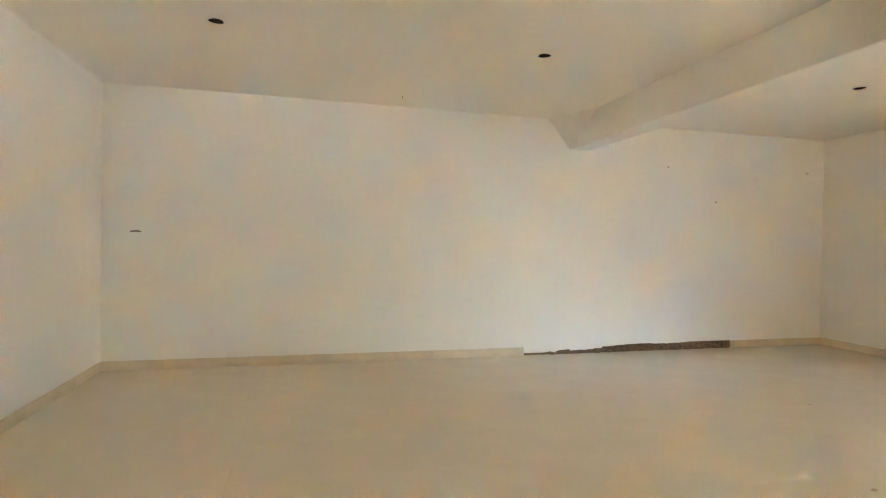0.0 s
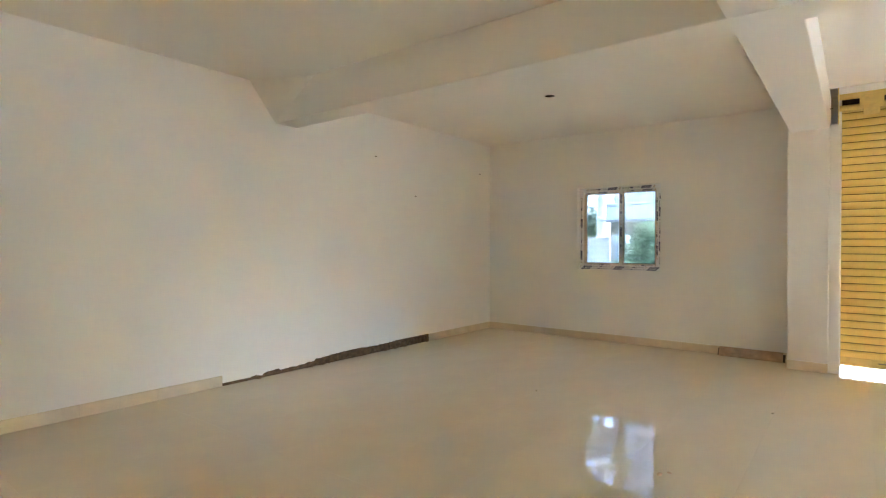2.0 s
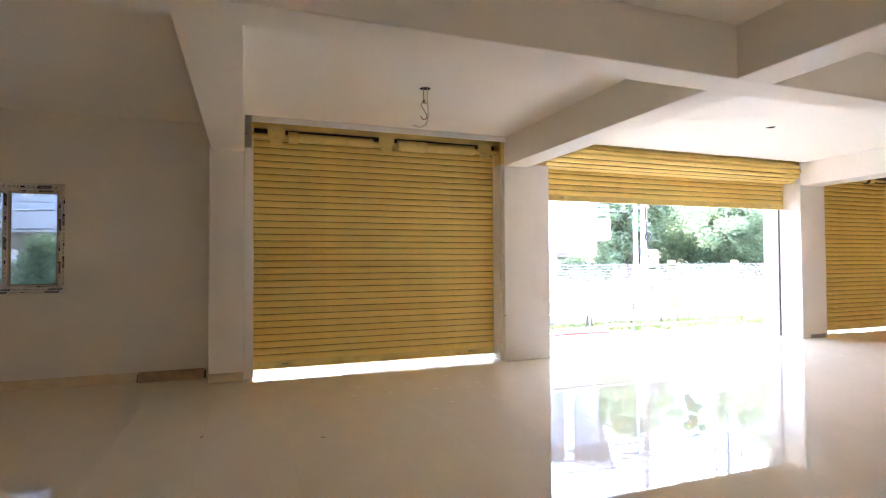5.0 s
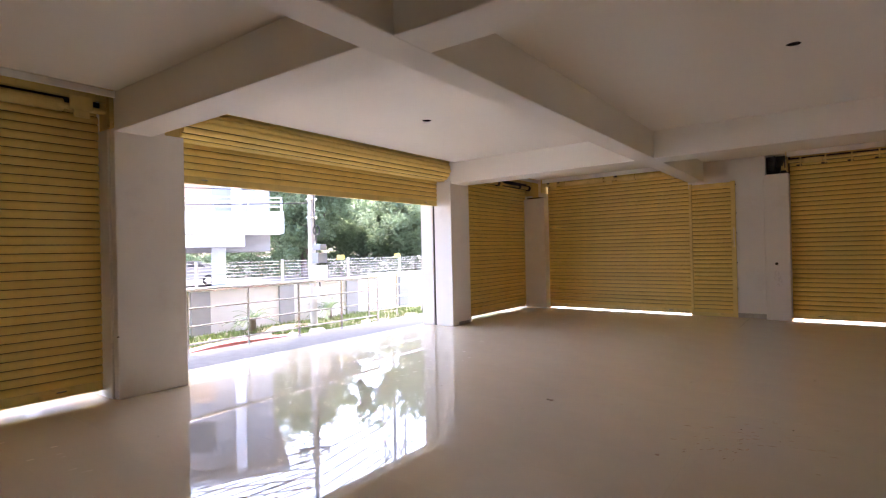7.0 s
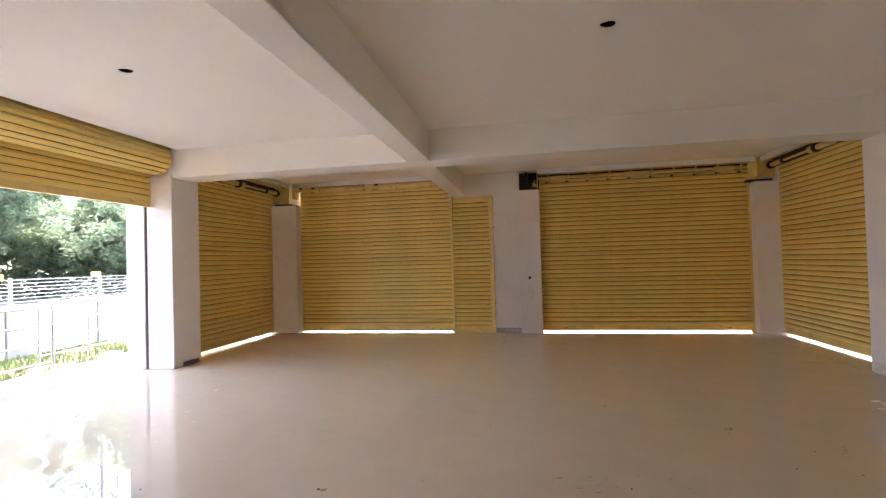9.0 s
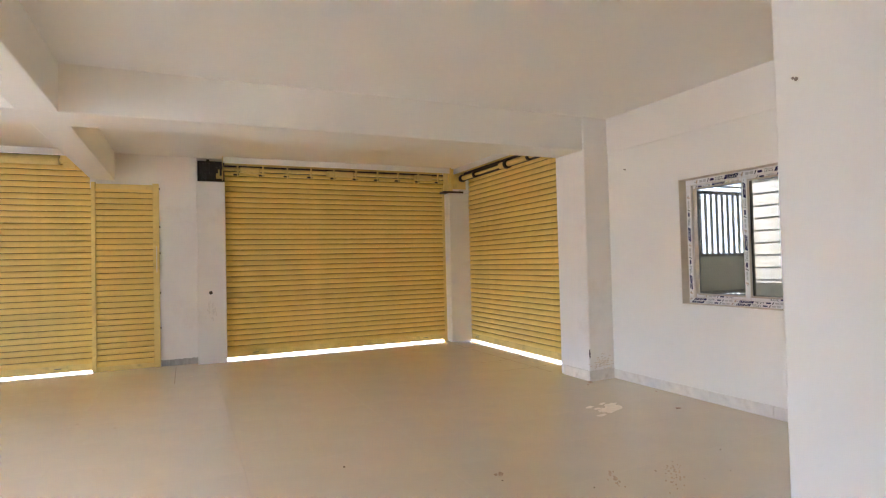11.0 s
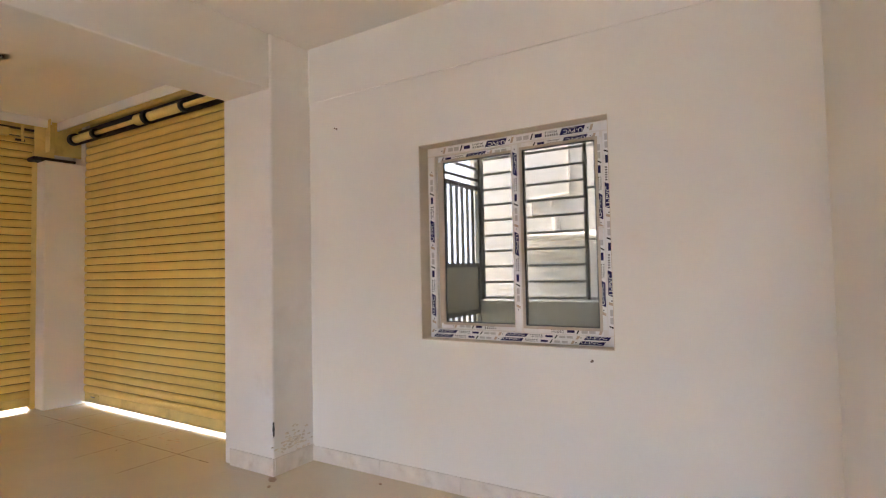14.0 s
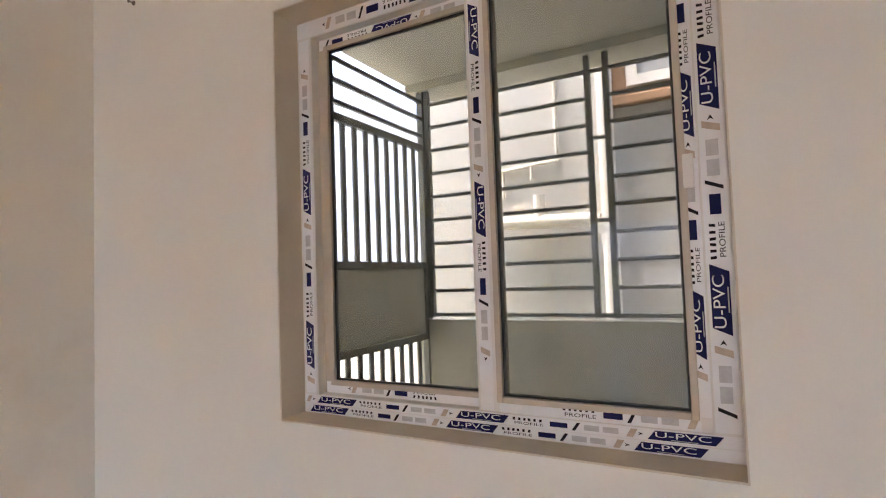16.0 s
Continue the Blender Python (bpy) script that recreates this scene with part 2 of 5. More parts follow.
# ---- plan, in metres ----
NORTH, EAST, WEST = 6.51, 7.42, -2.12
CEIL, SOFFIT, SLAB = 3.03, 2.645, 3.42
SKEW = -2.6
S = pose(-1.73, -10.25, 0, 0, 0, SKEW)   # the south front stands a little askew

# walls
bm = bmesh.new()
box(bm, WEST - 0.23, EAST + 0.23, NORTH, NORTH + 0.23, 0, SLAB)
structure("wall_north", bm, PAINT, "plain cream painted plaster wall above broken skirting", "wall")
structure("wall_east", wall_with_hole("x", EAST, EAST + 0.23, 2.28, NORTH, 0, SLAB, (3.765, 4.97, 1.02, 2.235)), PAINT,
          "cream painted plaster wall with a window opening", "wall")
structure("wall_west", wall_with_hole("x", WEST - 0.23, WEST, -6.73, NORTH, 0, SLAB, (-5.74, -4.53, 0.92, 2.165)), PAINT,
          "cream painted plaster wall with a window opening", "wall")
structure("wall_partition", rounded_box(WEST, -0.28, -3.60, -2.9, 0, CEIL, 0.012), PAINT, "cream painted plaster wall pier standing out from the wall", "wall")
bm = bmesh.new()
box(bm, WEST, WEST + 0.008, -6.72, -3.60, 2.62, CEIL)
structure("trim_west_beam", bm, PAINT, "painted beam face flush along the wall top", "beam")
# lintels closing the slots above the shutters
bm = bmesh.new()
for b in ((7.50, 7.62, -11.0, 2.28, 2.90, SLAB), (7.27, 7.62, -2.14, -1.31, 2.66, 3.04), (7.27, 7.62, 1.74, 2.28, 2.66, 3.04), (7.20, 7.30, 1.80, 1.93, 2.71, SLAB),
          (7.27, 7.62, -7.78, -7.06, 2.66, 3.04), (7.27, 7.62, -11.1, -10.66, 2.58, 3.04), (WEST - 0.23, WEST - 0.05, -7.24, -6.7, CEIL, SLAB), (-2.52, -2.40, -10.9, -7.2, 2.88, SLAB), (-2.40, -2.225, -10.66, -7.24, 3.0, 3.05),
          (7.275, 7.50, -1.31, 1.74, 3.0, 3.05), (7.315, 7.50, -10.66, -7.78, 3.0, 3.05)):
    box(bm, *b)
structure("wall_lintel_east", bm, PAINT, "white plaster lintel above the shutters", "lintel")
bm = bmesh.new()
box(bm, 3.53, 3.95, -0.42, -0.30, 2.66, SLAB)
box(bm, 4.45, 5.30, -0.42, -0.20, 2.54, SLAB)
box(bm, 8.45, 9.3, -0.55, -0.32, 2.60, SLAB)
box(bm, -0.62, 0.05, -0.50, -0.30, 2.60, SLAB)
box(bm, -0.75, -0.42, -0.50, 0.02, 2.56, SLAB)
box(bm, -0.2, 9.2, -0.60, -0.45, 3.085, SLAB)
box(bm, 0.05, 3.53, -0.45, -0.295, 3.0, 3.05)
box(bm, 5.30, 8.45, -0.45, -0.295, 3.0, 3.05)
structure("wall_lintel_south", bm, PAINT, "white plaster lintel above the south shutters", "lintel", S)
# south wall strip between the shutters
bm = bmesh.new()
box(bm, 3.95, 4.47, -0.42, -0.17, 0, SLAB)
structure("wall_south", bm, PAINT_DIRTY, "narrow white plaster wall between two yellow shutters", "wall", S)


# columns
def column(name, blocks, m=None, label="square white painted plaster column"):
    bm = bmesh.new()
    for b in blocks:
        bb = bmesh.new()
        box(bb, *b)
        bmesh.ops.bevel(bb, geom=bb.edges[:], offset=0.012, segments=2, affect="EDGES", profile=0.5)
        me = bpy.data.meshes.new("tmp")
        bb.to_mesh(me)
        bb.free()
        bm.from_mesh(me)
        bpy.data.meshes.remove(me)
    return structure(name, bm, PAINT_DIRTY, label, "column", m)


column("column_1", [(7.0, 7.65, 1.90, 2.28, 0, CEIL), (7.015, 7.62, 1.80, 1.91, 0, 2.70)])
column("column_2", [(6.91, 7.62, -2.10, -1.40, 0, 2.69), (7.0, 7.62, -1.41, -1.375, 0, 2.68), (6.93, 7.6, -1.76, -1.41, 2.6, CEIL)])
column("column_3", [(6.91, 7.30, -7.72, -7.11, 0, 2.69), (7.335, 7.62, -7.72, -7.10, 0, 3.3), (7.28, 7.36, -7.70, -7.15, 0, 2.69), (6.93, 7.6, -7.5, -7.14, 2.6, CEIL)])
column("column_4", [(8.45, 9.38, -0.55, -0.02, 0, 2.60)], S)
column("column_5", [(3.57, 3.96, -0.42, 0.0, 0, 2.66)], S)
column("column_6", [(-0.62, -0.05, -0.45, 0.0, 0, 2.60)], S)
column("column_7", [(WEST - 0.23, -1.76, -7.24, -6.72, 0, CEIL)])

# dark filler in the column gap, coloured as the shade inside it
bm = bmesh.new()
box(bm, 7.302, 7.334, -7.149, -7.116, 0, 2.68)
structure("trim_gap_shade", bm, material("gap_shade", (0.06, 0.045, 0.035), 0.8, 0.3, 20), "dark strip painting the shaded gap beside the column", "seam")

# beams under the ceiling
for name, b, m in (("beam_north_south", (3.25, 3.53, -10.6, NORTH, SOFFIT, CEIL + 0.02), None),
                   ("beam_east_west_1", (WEST, 7.02, 1.90, 2.26, SOFFIT + 0.003, CEIL + 0.02), None),
                   ("beam_east_west_2", (WEST, 6.95, -1.765, -1.405, SOFFIT + 0.003, CEIL + 0.02), None),
                   ("beam_east_west_3", (-0.02, 8.70, -0.50, -0.02, SOFFIT - 0.003, CEIL + 0.02), pose(-1.76, -6.72, 0, 0, 0, SKEW))):
    structure(name, rounded_box(*b, 0.01), CEILING, "cream painted plaster beam below the ceiling", "beam", m)

# plaster haunch where the long beam meets the north wall
bm = bmesh.new()
a, b, c, d = (bm.verts.new(p) for p in ((2.95, NORTH, CEIL), (3.255, NORTH, SOFFIT + 0.005), (3.255, NORTH, CEIL), (3.255, 5.85, CEIL)))
for f in ((a, b, c), (a, c, d), (a, d, b), (b, d, c)):
    bm.faces.new(f)
structure("trim_haunch", bm, CEILING, "sloping plaster haunch beside the beam end", "plaster")

# ceiling with round openings for lamps
HOLES = [(5.31, 4.37), (5.31, 0.26), (5.29, -4.35), (1.45, -4.33), (-0.84, -8.68), (1.90, -8.79), (1.92, 4.45), (-0.71, 4.50)]


def ceiling_sheet(bm, x0, x1, y0, y1):
    q, seg = 0.09, 24
    hs = [h for h in HOLES if x0 + q < h[0] < x1 - q and y0 + q < h[1] < y1 - q]
    ys = sorted({y0, y1, *[h[1] - q for h in hs], *[h[1] + q for h in hs]})
    for ya, yb in zip(ys, ys[1:]):
        row = sorted([h for h in hs if abs((ya + yb) / 2 - h[1]) < q])
        x = x0
        for h in row:
            box(bm, x, h[0] - q, ya, yb, CEIL, CEIL + 0.02)
            x = h[0] + q
            outer, inner, top = [], [], []
            for i in range(seg):
                a = 2 * math.pi * i / seg
                c, s = math.cos(a), math.sin(a)
                k = q / max(abs(c), abs(s))
                outer.append(bm.verts.new((h[0] + c * k, h[1] + s * k, CEIL)))
                wob = 0.055 + 0.003 * math.sin(3 * a + h[0])
                inner.append(bm.verts.new((h[0] + c * wob, h[1] + s * wob, CEIL)))
                top.append(bm.verts.new((h[0] + c * wob, h[1] + s * wob, CEIL + 0.005)))
            for i in range(seg):
                j = (i + 1) % seg
                bm.faces.new((outer[i], outer[j], inner[j], inner[i]))
                bm.faces.new((inner[i], inner[j], top[j], top[i]))
        box(bm, x, x1, ya, yb, CEIL, CEIL + 0.02)


bm = bmesh.new()
for xa, xb in ((WEST, 0.6), (0.6, 3.4), (3.4, EAST)):
    ceiling_sheet(bm, xa, xb, 2.0, NORTH)
for xa, xb in ((WEST, 0.6), (0.6, 3.4), (3.4, 6.84)):
    ceiling_sheet(bm, xa, xb, -7.0, 2.0)
ceiling_sheet(bm, -1.93, 6.84, -10.60, -7.0)
structure("ceiling", bm, CEILING, "cream painted flat ceiling with round lamp openings", "ceiling")
# the overhang east of the wall is unseen, added to shade the platform
bm = bmesh.new()
box(bm, WEST - 0.6, 9.5, -11.35, NORTH + 0.23, SLAB, SLAB + 0.15)
structure("ceiling_slab", bm, WHITE_WALL, "white concrete slab above the ceiling, unseen overhang added to shade the platform", "slab")
bm = bmesh.new()
box(bm, WEST - 0.6, 7.7, -11.3, NORTH + 0.23, SLAB + 0.155, 9.6)
structure("wall_upper_storey", bm, WHITE_WALL, "plain white upper storeys of the building", "building")
for h in HOLES:
    bm = bmesh.new()
    rod(bm, (h[0], h[1], CEIL + 0.004), (h[0], h[1], CEIL + 0.14), 0.061, seg=20)
    bmesh.ops.delete(bm, geom=[f for f in bm.faces if f.calc_center_median().z < CEIL + 0.03], context="FACES")
    ob = new("lamp_recess", finish(bm, "lamp_recess", DARK))
    tagged(ob, "dark empty lamp opening cut in the ceiling", "lamp opening", "lamp openings in the ceiling")

# base under the floor tiles
bm = bmesh.new()
box(bm, -2.75, 7.66, -11.4, NORTH + 0.2, -0.30, -0.0125)
floor = structure("floor", bm, GROUT, "polished beige floor tiles with thin joints and dust", "floor")

# skirting pieces along the walls
skirting = thing("baseboard", "low beige tile skirting, partly broken off", "skirting", kind="structure")


def skirt_run(x0, y0, x1, y1, n, h=0.10, t=0.010, mat=SKIRT):
    """Skirting tiles from one point to another; the room is on the left of the way."""
    a, b = Vector((x0, y0, 0)), Vector((x1, y1, 0))
    length = (b - a).length / n
    bm = rounded_box(0.0006, length - 0.0006, 0, t, 0, h, 0.002, 1)
    mesh = finish(bm, "skirting_tile", mat)
    turn = math.atan2(y1 - y0, x1 - x0)
    for i in range(n):
        p = a + (b - a) * (i / n)
        piece("skirting_tile", mesh, skirting, Matrix.Translation(p) @ Matrix.Rotation(turn, 4, "Z"))


skirt_run(2.66, NORTH, WEST, NORTH, 8)
skirt_run(EAST, NORTH, 5.80, NORTH, 3)
skirt_run(EAST, 2.28, EAST, NORTH, 7)
skirt_run(7.0, 1.905, 7.0, 2.28, 1)
skirt_run(WEST, NORTH, WEST, -2.9, 15)
skirt_run(WEST, -3.60, WEST, -6.72, 5, 0.105, 0.010, SKIRT_PALE)
skirt_run(-1.765, -6.72, WEST, -6.72, 1, 0.115, -0.010, SKIRT_PALE)
skirt_run(-1.76, -7.17, -1.76, -6.71, 1, 0.115, -0.010, SKIRT_PALE)
skirt_run(6.905, -7.30, 6.905, -7.66, 1, 0.06, 0.006, GREY_WALL)

# the stretch of the north wall where the skirting is knocked off
random.seed(4)
bm = bmesh.new()
cols = 220
lower = []
for i in range(cols + 1):
    u = i / cols
    x = 2.66 + u * 3.14
    h = 0.026 if u < 0.10 else 0.030 + 0.072 * min(1, (u - 0.10) / 0.50)
    step = 0.016 * math.copysign(1, noise.noise((u * 13, 0.5, 0))) * (0.12 < u < 0.76)
    h += step * 0.6 + 0.016 * noise.noise((u * 38, 3, 0)) * (u > 0.1)
    h = 0.104 if u > 0.78 else min(0.10, max(0.016, h))
    row = []
    for k in range(7):
        z = h * k / 6
        deep = 0.013 * (0.5 + noise.noise((x * 17, z * 40, 1))) + 0.006 * noise.noise((x * 55, z * 90, 4))
        row.append(bm.verts.new((x, NORTH - 0.003 - (0.0 if k == 6 else max(0.0, deep)), z)))
    lower.append(row)
for a, b in zip(lower, lower[1:]):
    for k in range(6):
        bm.faces.new((a[k], b[k], b[k + 1], a[k + 1]))
ob = new("broken_skirting_patch", finish(bm, "broken_skirting_patch", RUBBLE))
tagged(ob, "rough dark mortar where the wall skirting is broken off", "broken plaster")
for i in range(26):
    r = random.uniform(0.008, 0.028)
    bm = bmesh.new()
    bmesh.ops.create_icosphere(bm, subdivisions=1, radius=r)
    for v in bm.verts:
        v.co = Vector((v.co.x * random.uniform(0.7, 1.5), v.co.y * random.uniform(0.6, 1.0), v.co.z * random.uniform(0.4, 0.7)))
    x = random.uniform(2.95, 5.75)
    ob = new("mortar_crumb", finish(bm, "mortar_crumb", RUBBLE))
    ob.location = (x, NORTH - 0.012 - r * 0.6, r * 0.35)
    tagged(ob, "small crumb of brown mortar on the floor by the wall", "rubble", "mortar crumbs by the broken skirting")


# ---- rolling shutters ----
PITCH = 0.081
LATH = [(0.000, 0.000), (0.0065, 0.002), (0.012, 0.010), (0.0155, 0.024), (0.0165, 0.038), (0.015, 0.052), (0.0105, 0.064), (0.004, 0.072), (-0.008, 0.0732), (-0.008, 0.081)]


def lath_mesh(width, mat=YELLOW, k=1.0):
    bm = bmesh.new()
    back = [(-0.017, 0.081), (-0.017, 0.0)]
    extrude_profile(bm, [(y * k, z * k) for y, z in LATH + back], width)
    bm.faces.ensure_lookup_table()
    for i in (8,):              # the interlock between the laths is coloured darker brown
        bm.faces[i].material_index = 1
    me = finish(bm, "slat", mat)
    me.materials.append(GROOVE)
    return me


def lock_plate(parent, x, z):
    bm = rounded_box(x - 0.10, x + 0.10, 0.004, 0.012, z, z + 0.05, 0.003, 1)
    plate = part("lock_plate", bm, YELLOW_FLAT, parent)
    bm = rounded_box(x - 0.03, x + 0.05, 0.0125, 0.018, z + 0.018, z + 0.032, 0.002, 1)
    part("slot", bm, STEEL, plate, "worn bright metal slot")
    return plate


def shutter(m, width, z0, top, label, rolled=False, style=0, plates=(), guides=(), flip=False, edge=0.35, drop=2.962):
    """A rolling shutter: local x along its width, y towards the room."""
    t = thing("rolling_shutter", label, "shutter", m, "yellow rolling shutters")
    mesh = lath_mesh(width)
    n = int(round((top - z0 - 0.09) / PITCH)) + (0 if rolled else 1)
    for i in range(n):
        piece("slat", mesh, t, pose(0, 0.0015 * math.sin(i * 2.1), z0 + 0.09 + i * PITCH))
    bm = rounded_box(0, width, -0.020, 0.004, z0, z0 + 0.0895, 0.002, 1)
    bar = part("bottom_bar", bm, YELLOW_FLAT, t)
    bm = rounded_box(0, width, 0.004, 0.034, z0, z0 + 0.005, 0.001, 1)
    part("angle", bm, YELLOW_FLAT, bar)
    for x in plates:
        lock_plate(t, x, z0 + 0.028)
    # guides at both ends
    for x in guides:
        d = 1 if x == 0 else -1
        bm = bmesh.new()
        for p in ((0, 0.004, -0.03, 0.035), (0, 0.045, 0.030, 0.034), (0, 0.045, -0.034, -0.030)):
            box(bm, *sorted((x + d * p[0], x + d * p[1])), p[2], p[3], 0, top - 0.05)
        part("guide_channel", bm, YELLOW_FLAT, t)
    # end brackets
    for x in (-0.03, width + 0.025):
        bm = rounded_box(x, x + 0.006, -0.02, 0.30, top - 0.08, 3.16, 0.001, 1)
        part("end_bracket", bm, YELLOW_FLAT, t)
    zc, yc = top + 0.10, 0.13
    if rolled:
        bm = bmesh.new()
        laths, r0, zr = 16, 0.200, top + 0.13
        shape = ((0.0, -0.013), (0.05, 0.0), (0.2, 0.008), (0.42, 0.013), (0.6, 0.013), (0.8, 0.008), (0.93, 0.0), (0.96, -0.013))
        ring = []
        for i in range(laths):
            for u, d in shape:
                a = 2 * math.pi * (i + u) / laths
                r = r0 + d + 0.012 * (i + u) / laths
                ring.append((yc + r * math.cos(a), zr + r * math.sin(a)))
        extrude_profile(bm, ring, width - 0.02)
        for v in bm.verts:
            v.co.x += 0.01
        bm.faces.ensure_lookup_table()
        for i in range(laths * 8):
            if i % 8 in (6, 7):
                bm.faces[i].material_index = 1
        part("rolled_curtain", bm, YELLOW, t).data.materials.append(GROOVE)
        bm = bmesh.new()
        rod(bm, (-0.02, yc, top + 0.13), (width + 0.02, yc, top + 0.13), 0.04, seg=14)
        part("shaft", bm, GREASE_SHADE, t)
    else:
        bm = bmesh.new()
        rod(bm, (-0.02, yc, zc), (width + 0.02, yc, zc), 0.018 if style == 2 else 0.030, seg=14)
        part("shaft", bm, YELLOW_FLAT, t, smooth=False)
        bm = rounded_box(0, width, -0.03, -0.02, top - 0.03, 3.07, 0.002, 1)
        part("back_plate", bm, YELLOW_FLAT, t)
        bm = bmesh.new()
        for p in ((0.0, 0.05, 0.235, 0.24), (0.045, 0.05, 0.185, 0.24), (0.0, 0.004, 0.185, 0.24)):
            box(bm, -0.02, width + 0.02, yc + 0.03 + p[0], yc + 0.03 + p[1], top + p[2], top + p[3])
        part("top_channel", bm, YELLOW_FLAT, t)
        bm = rounded_box(-0.02, width + 0.02, edge, edge + 0.02, drop, CEIL - 0.001, 0.007, 2)
        part("fascia", bm, WHITE_BEAD, t, "white painted fascia strip")
        if style == 0:      # flat hangers over a drum
            # dark sheet behind the drum stands in for the shade there
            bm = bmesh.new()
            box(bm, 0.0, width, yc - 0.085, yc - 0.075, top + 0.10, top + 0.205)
            part("shaft_shade", bm, GREASE_SHADE, t, "dark strip painting the shade behind the shaft")
            for x in (0.22, width * 0.5, width - 0.25):
                bm = rounded_box(x - 0.10, x + 0.10, yc + 0.082, yc + 0.09, top + 0.06, top + 0.20, 0.003, 1)
                h = part("hanger", bm, YELLOW_FLAT, t)
                bm = rounded_box(x - 0.07, x + 0.07, yc + 0.08, yc + 0.10, top - 0.01, top + 0.06, 0.004, 1)
                part("hanger_foot", bm, YELLOW_FLAT, h)
            for a, b, r in ((0.35, width * 0.33, 0.062), (width * 0.33, width * 0.45, 0.07), (width * 0.55, width * 0.84, 0.058), (width * 0.84, width - 0.38, 0.068)):
                bm = bmesh.new()
                rod(bm, (a, yc, zc), (b - 0.01, yc, zc), r, seg=18)
                part("spring_barrel", bm, YELLOW_FLAT, t, smooth=False)
        elif style == 1:    # short straps and clips
            k = int(width / 0.34)
            for i in range(k):
                x = 0.18 + i * (width - 0.36) / (k - 1)
                bm = rounded_box(x - 0.012, x + 0.012, yc + 0.05, yc + 0.075, top + 0.0 - 0.02 * (i % 2), top + 0.18, 0.002, 1)
                st = part("strap", bm, YELLOW_FLAT, t)
                bm = bmesh.new()
                rod(bm, (x - 0.02, yc + 0.06, top + 0.01), (x + 0.06, yc + 0.06, top + 0.01), 0.012, seg=8)
                part("bolt", bm, GREASE_SHADE, st)
            for a, b in ((0.28, 0.60), (width * 0.46, width * 0.58), (width - 0.5, width - 0.22)):
                bm = rounded_box(a, b, yc - 0.03, yc + 0.045, top + 0.05, top + 0.13, 0.008, 1)
                part("spring_box", bm, YELLOW_FLAT, t)
            # dark bar painted in as the shade behind the straps
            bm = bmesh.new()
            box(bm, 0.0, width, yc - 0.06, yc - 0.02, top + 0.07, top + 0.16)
            part("shadow_strip", bm, GREASE_SHADE, t, "dark strip painting the shade behind the shaft")
        else:               # bare pipes with greased collars
            # dark sheet added as the shade between channel and pipes
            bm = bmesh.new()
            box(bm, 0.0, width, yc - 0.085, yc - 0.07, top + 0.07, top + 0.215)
            part("shaft_shade", bm, GREASE_SHADE, t, "dark strip painting the shade behind the shaft")
            runs = (("collar", 0.05, 0.11, 0.064), ("pipe", 0.11, 0.50, 0.040), ("collar", 0.50, 0.55, 0.047), ("pipe", 0.55, 1.36, 0.022), ("clamp", 1.34, 1.50, 0.052),
                    ("collar", 1.50, 1.56, 0.068), ("pipe", 1.56, 2.08, 0.043), ("collar", 2.08, 2.12, 0.051), ("pipe", 2.12, 2.74, 0.024), ("wrap", 2.70, width - 0.03, 0.045))
            for nm, a, b, r in runs:
                if flip:
                    a, b = width - b, width - a
                bm = bmesh.new()
                rod(bm, (a, yc, zc), (b, yc, zc), r, seg=20)
                part(nm, bm, GREASE_SHADE if nm == "collar" else YELLOW_FLAT, t, "black greased collar" if nm == "collar" else "")
    return t


shutter(pose(7.22, -1.375, 0, 0, 0, 90), 3.175, 0.072, 2.76, "closed yellow steel rolling shutter between two white columns", plates=(0.35, 2.80))
shutter(pose(7.24, -7.12, 0, 0, 0, 90), 5.02, 2.245, 2.78, "half raised yellow rolling shutter with its roll of slats", rolled=True, plates=(0.35, 4.6))
shutter(pose(7.26, -10.74, 0, 0, 0, 90), 3.03, 0.036, 2.76, "closed yellow steel rolling shutter near the room corner", style=2, plates=(0.35, 2.6))
shutter(S @ pose(5.28, -0.24, 0), 3.17, 0.022, 2.79, "closed yellow rolling shutter beside a narrow slatted panel", style=0, plates=(0.40, 2.75), edge=0.24, drop=2.938)
shutter(S @ pose(-0.05, -0.24, 0), 3.62, 0.030, 2.77, "closed yellow rolling shutter with straps on its shaft", style=1, plates=(0.40, 3.2), guides=(0.0,), edge=0.24, drop=2.938)
shutter(pose(-2.17, -7.24, 0, 0, 0, -90), 3.05, 0.032, 2.76, "closed yellow rolling shutter under a greased pipe shaft", style=2, plates=(0.28, 2.78), flip=True, edge=0.24, drop=2.938)

# the bracket box in the corner over column_6
t = thing("shaft_bracket", "yellow steel bracket box above the corner column", "bracket", S @ pose(-0.14, -0.08, 2.60))
part("bracket_plate", rounded_box(-0.02, 0.16, 0.0, 0.012, 0.04, 0.40, 0.003, 1), YELLOW_FLAT, t)
part("bracket_side", rounded_box(-0.02, -0.008, -0.28, 0.0, 0.04, 0.40, 0.003, 1), YELLOW_FLAT, t)
part("bracket_foot", rounded_box(-0.22, 0.17, -0.30, 0.02, 0.0, 0.04, 0.004, 1), GREASE_SHADE, t, "black greased foot plate")
t = thing("shaft_bracket", "grey steel bracket box above the corner column", "bracket", S @ pose(8.62, -0.06, 2.60))
part("bracket_plate", rounded_box(0.0, 0.16, -0.012, 0.0, 0.03, 0.36, 0.003, 1), YELLOW_FLAT, t)
part("bracket_side", rounded_box(0.15, 0.16, -0.30, 0.0, 0.03, 0.36, 0.003, 1), YELLOW_FLAT, t)
part("bracket_foot", rounded_box(-0.06, 0.30, -0.32, 0.02, 0.0, 0.03, 0.004, 1), GREASE_SHADE, t, "black greased foot plate")
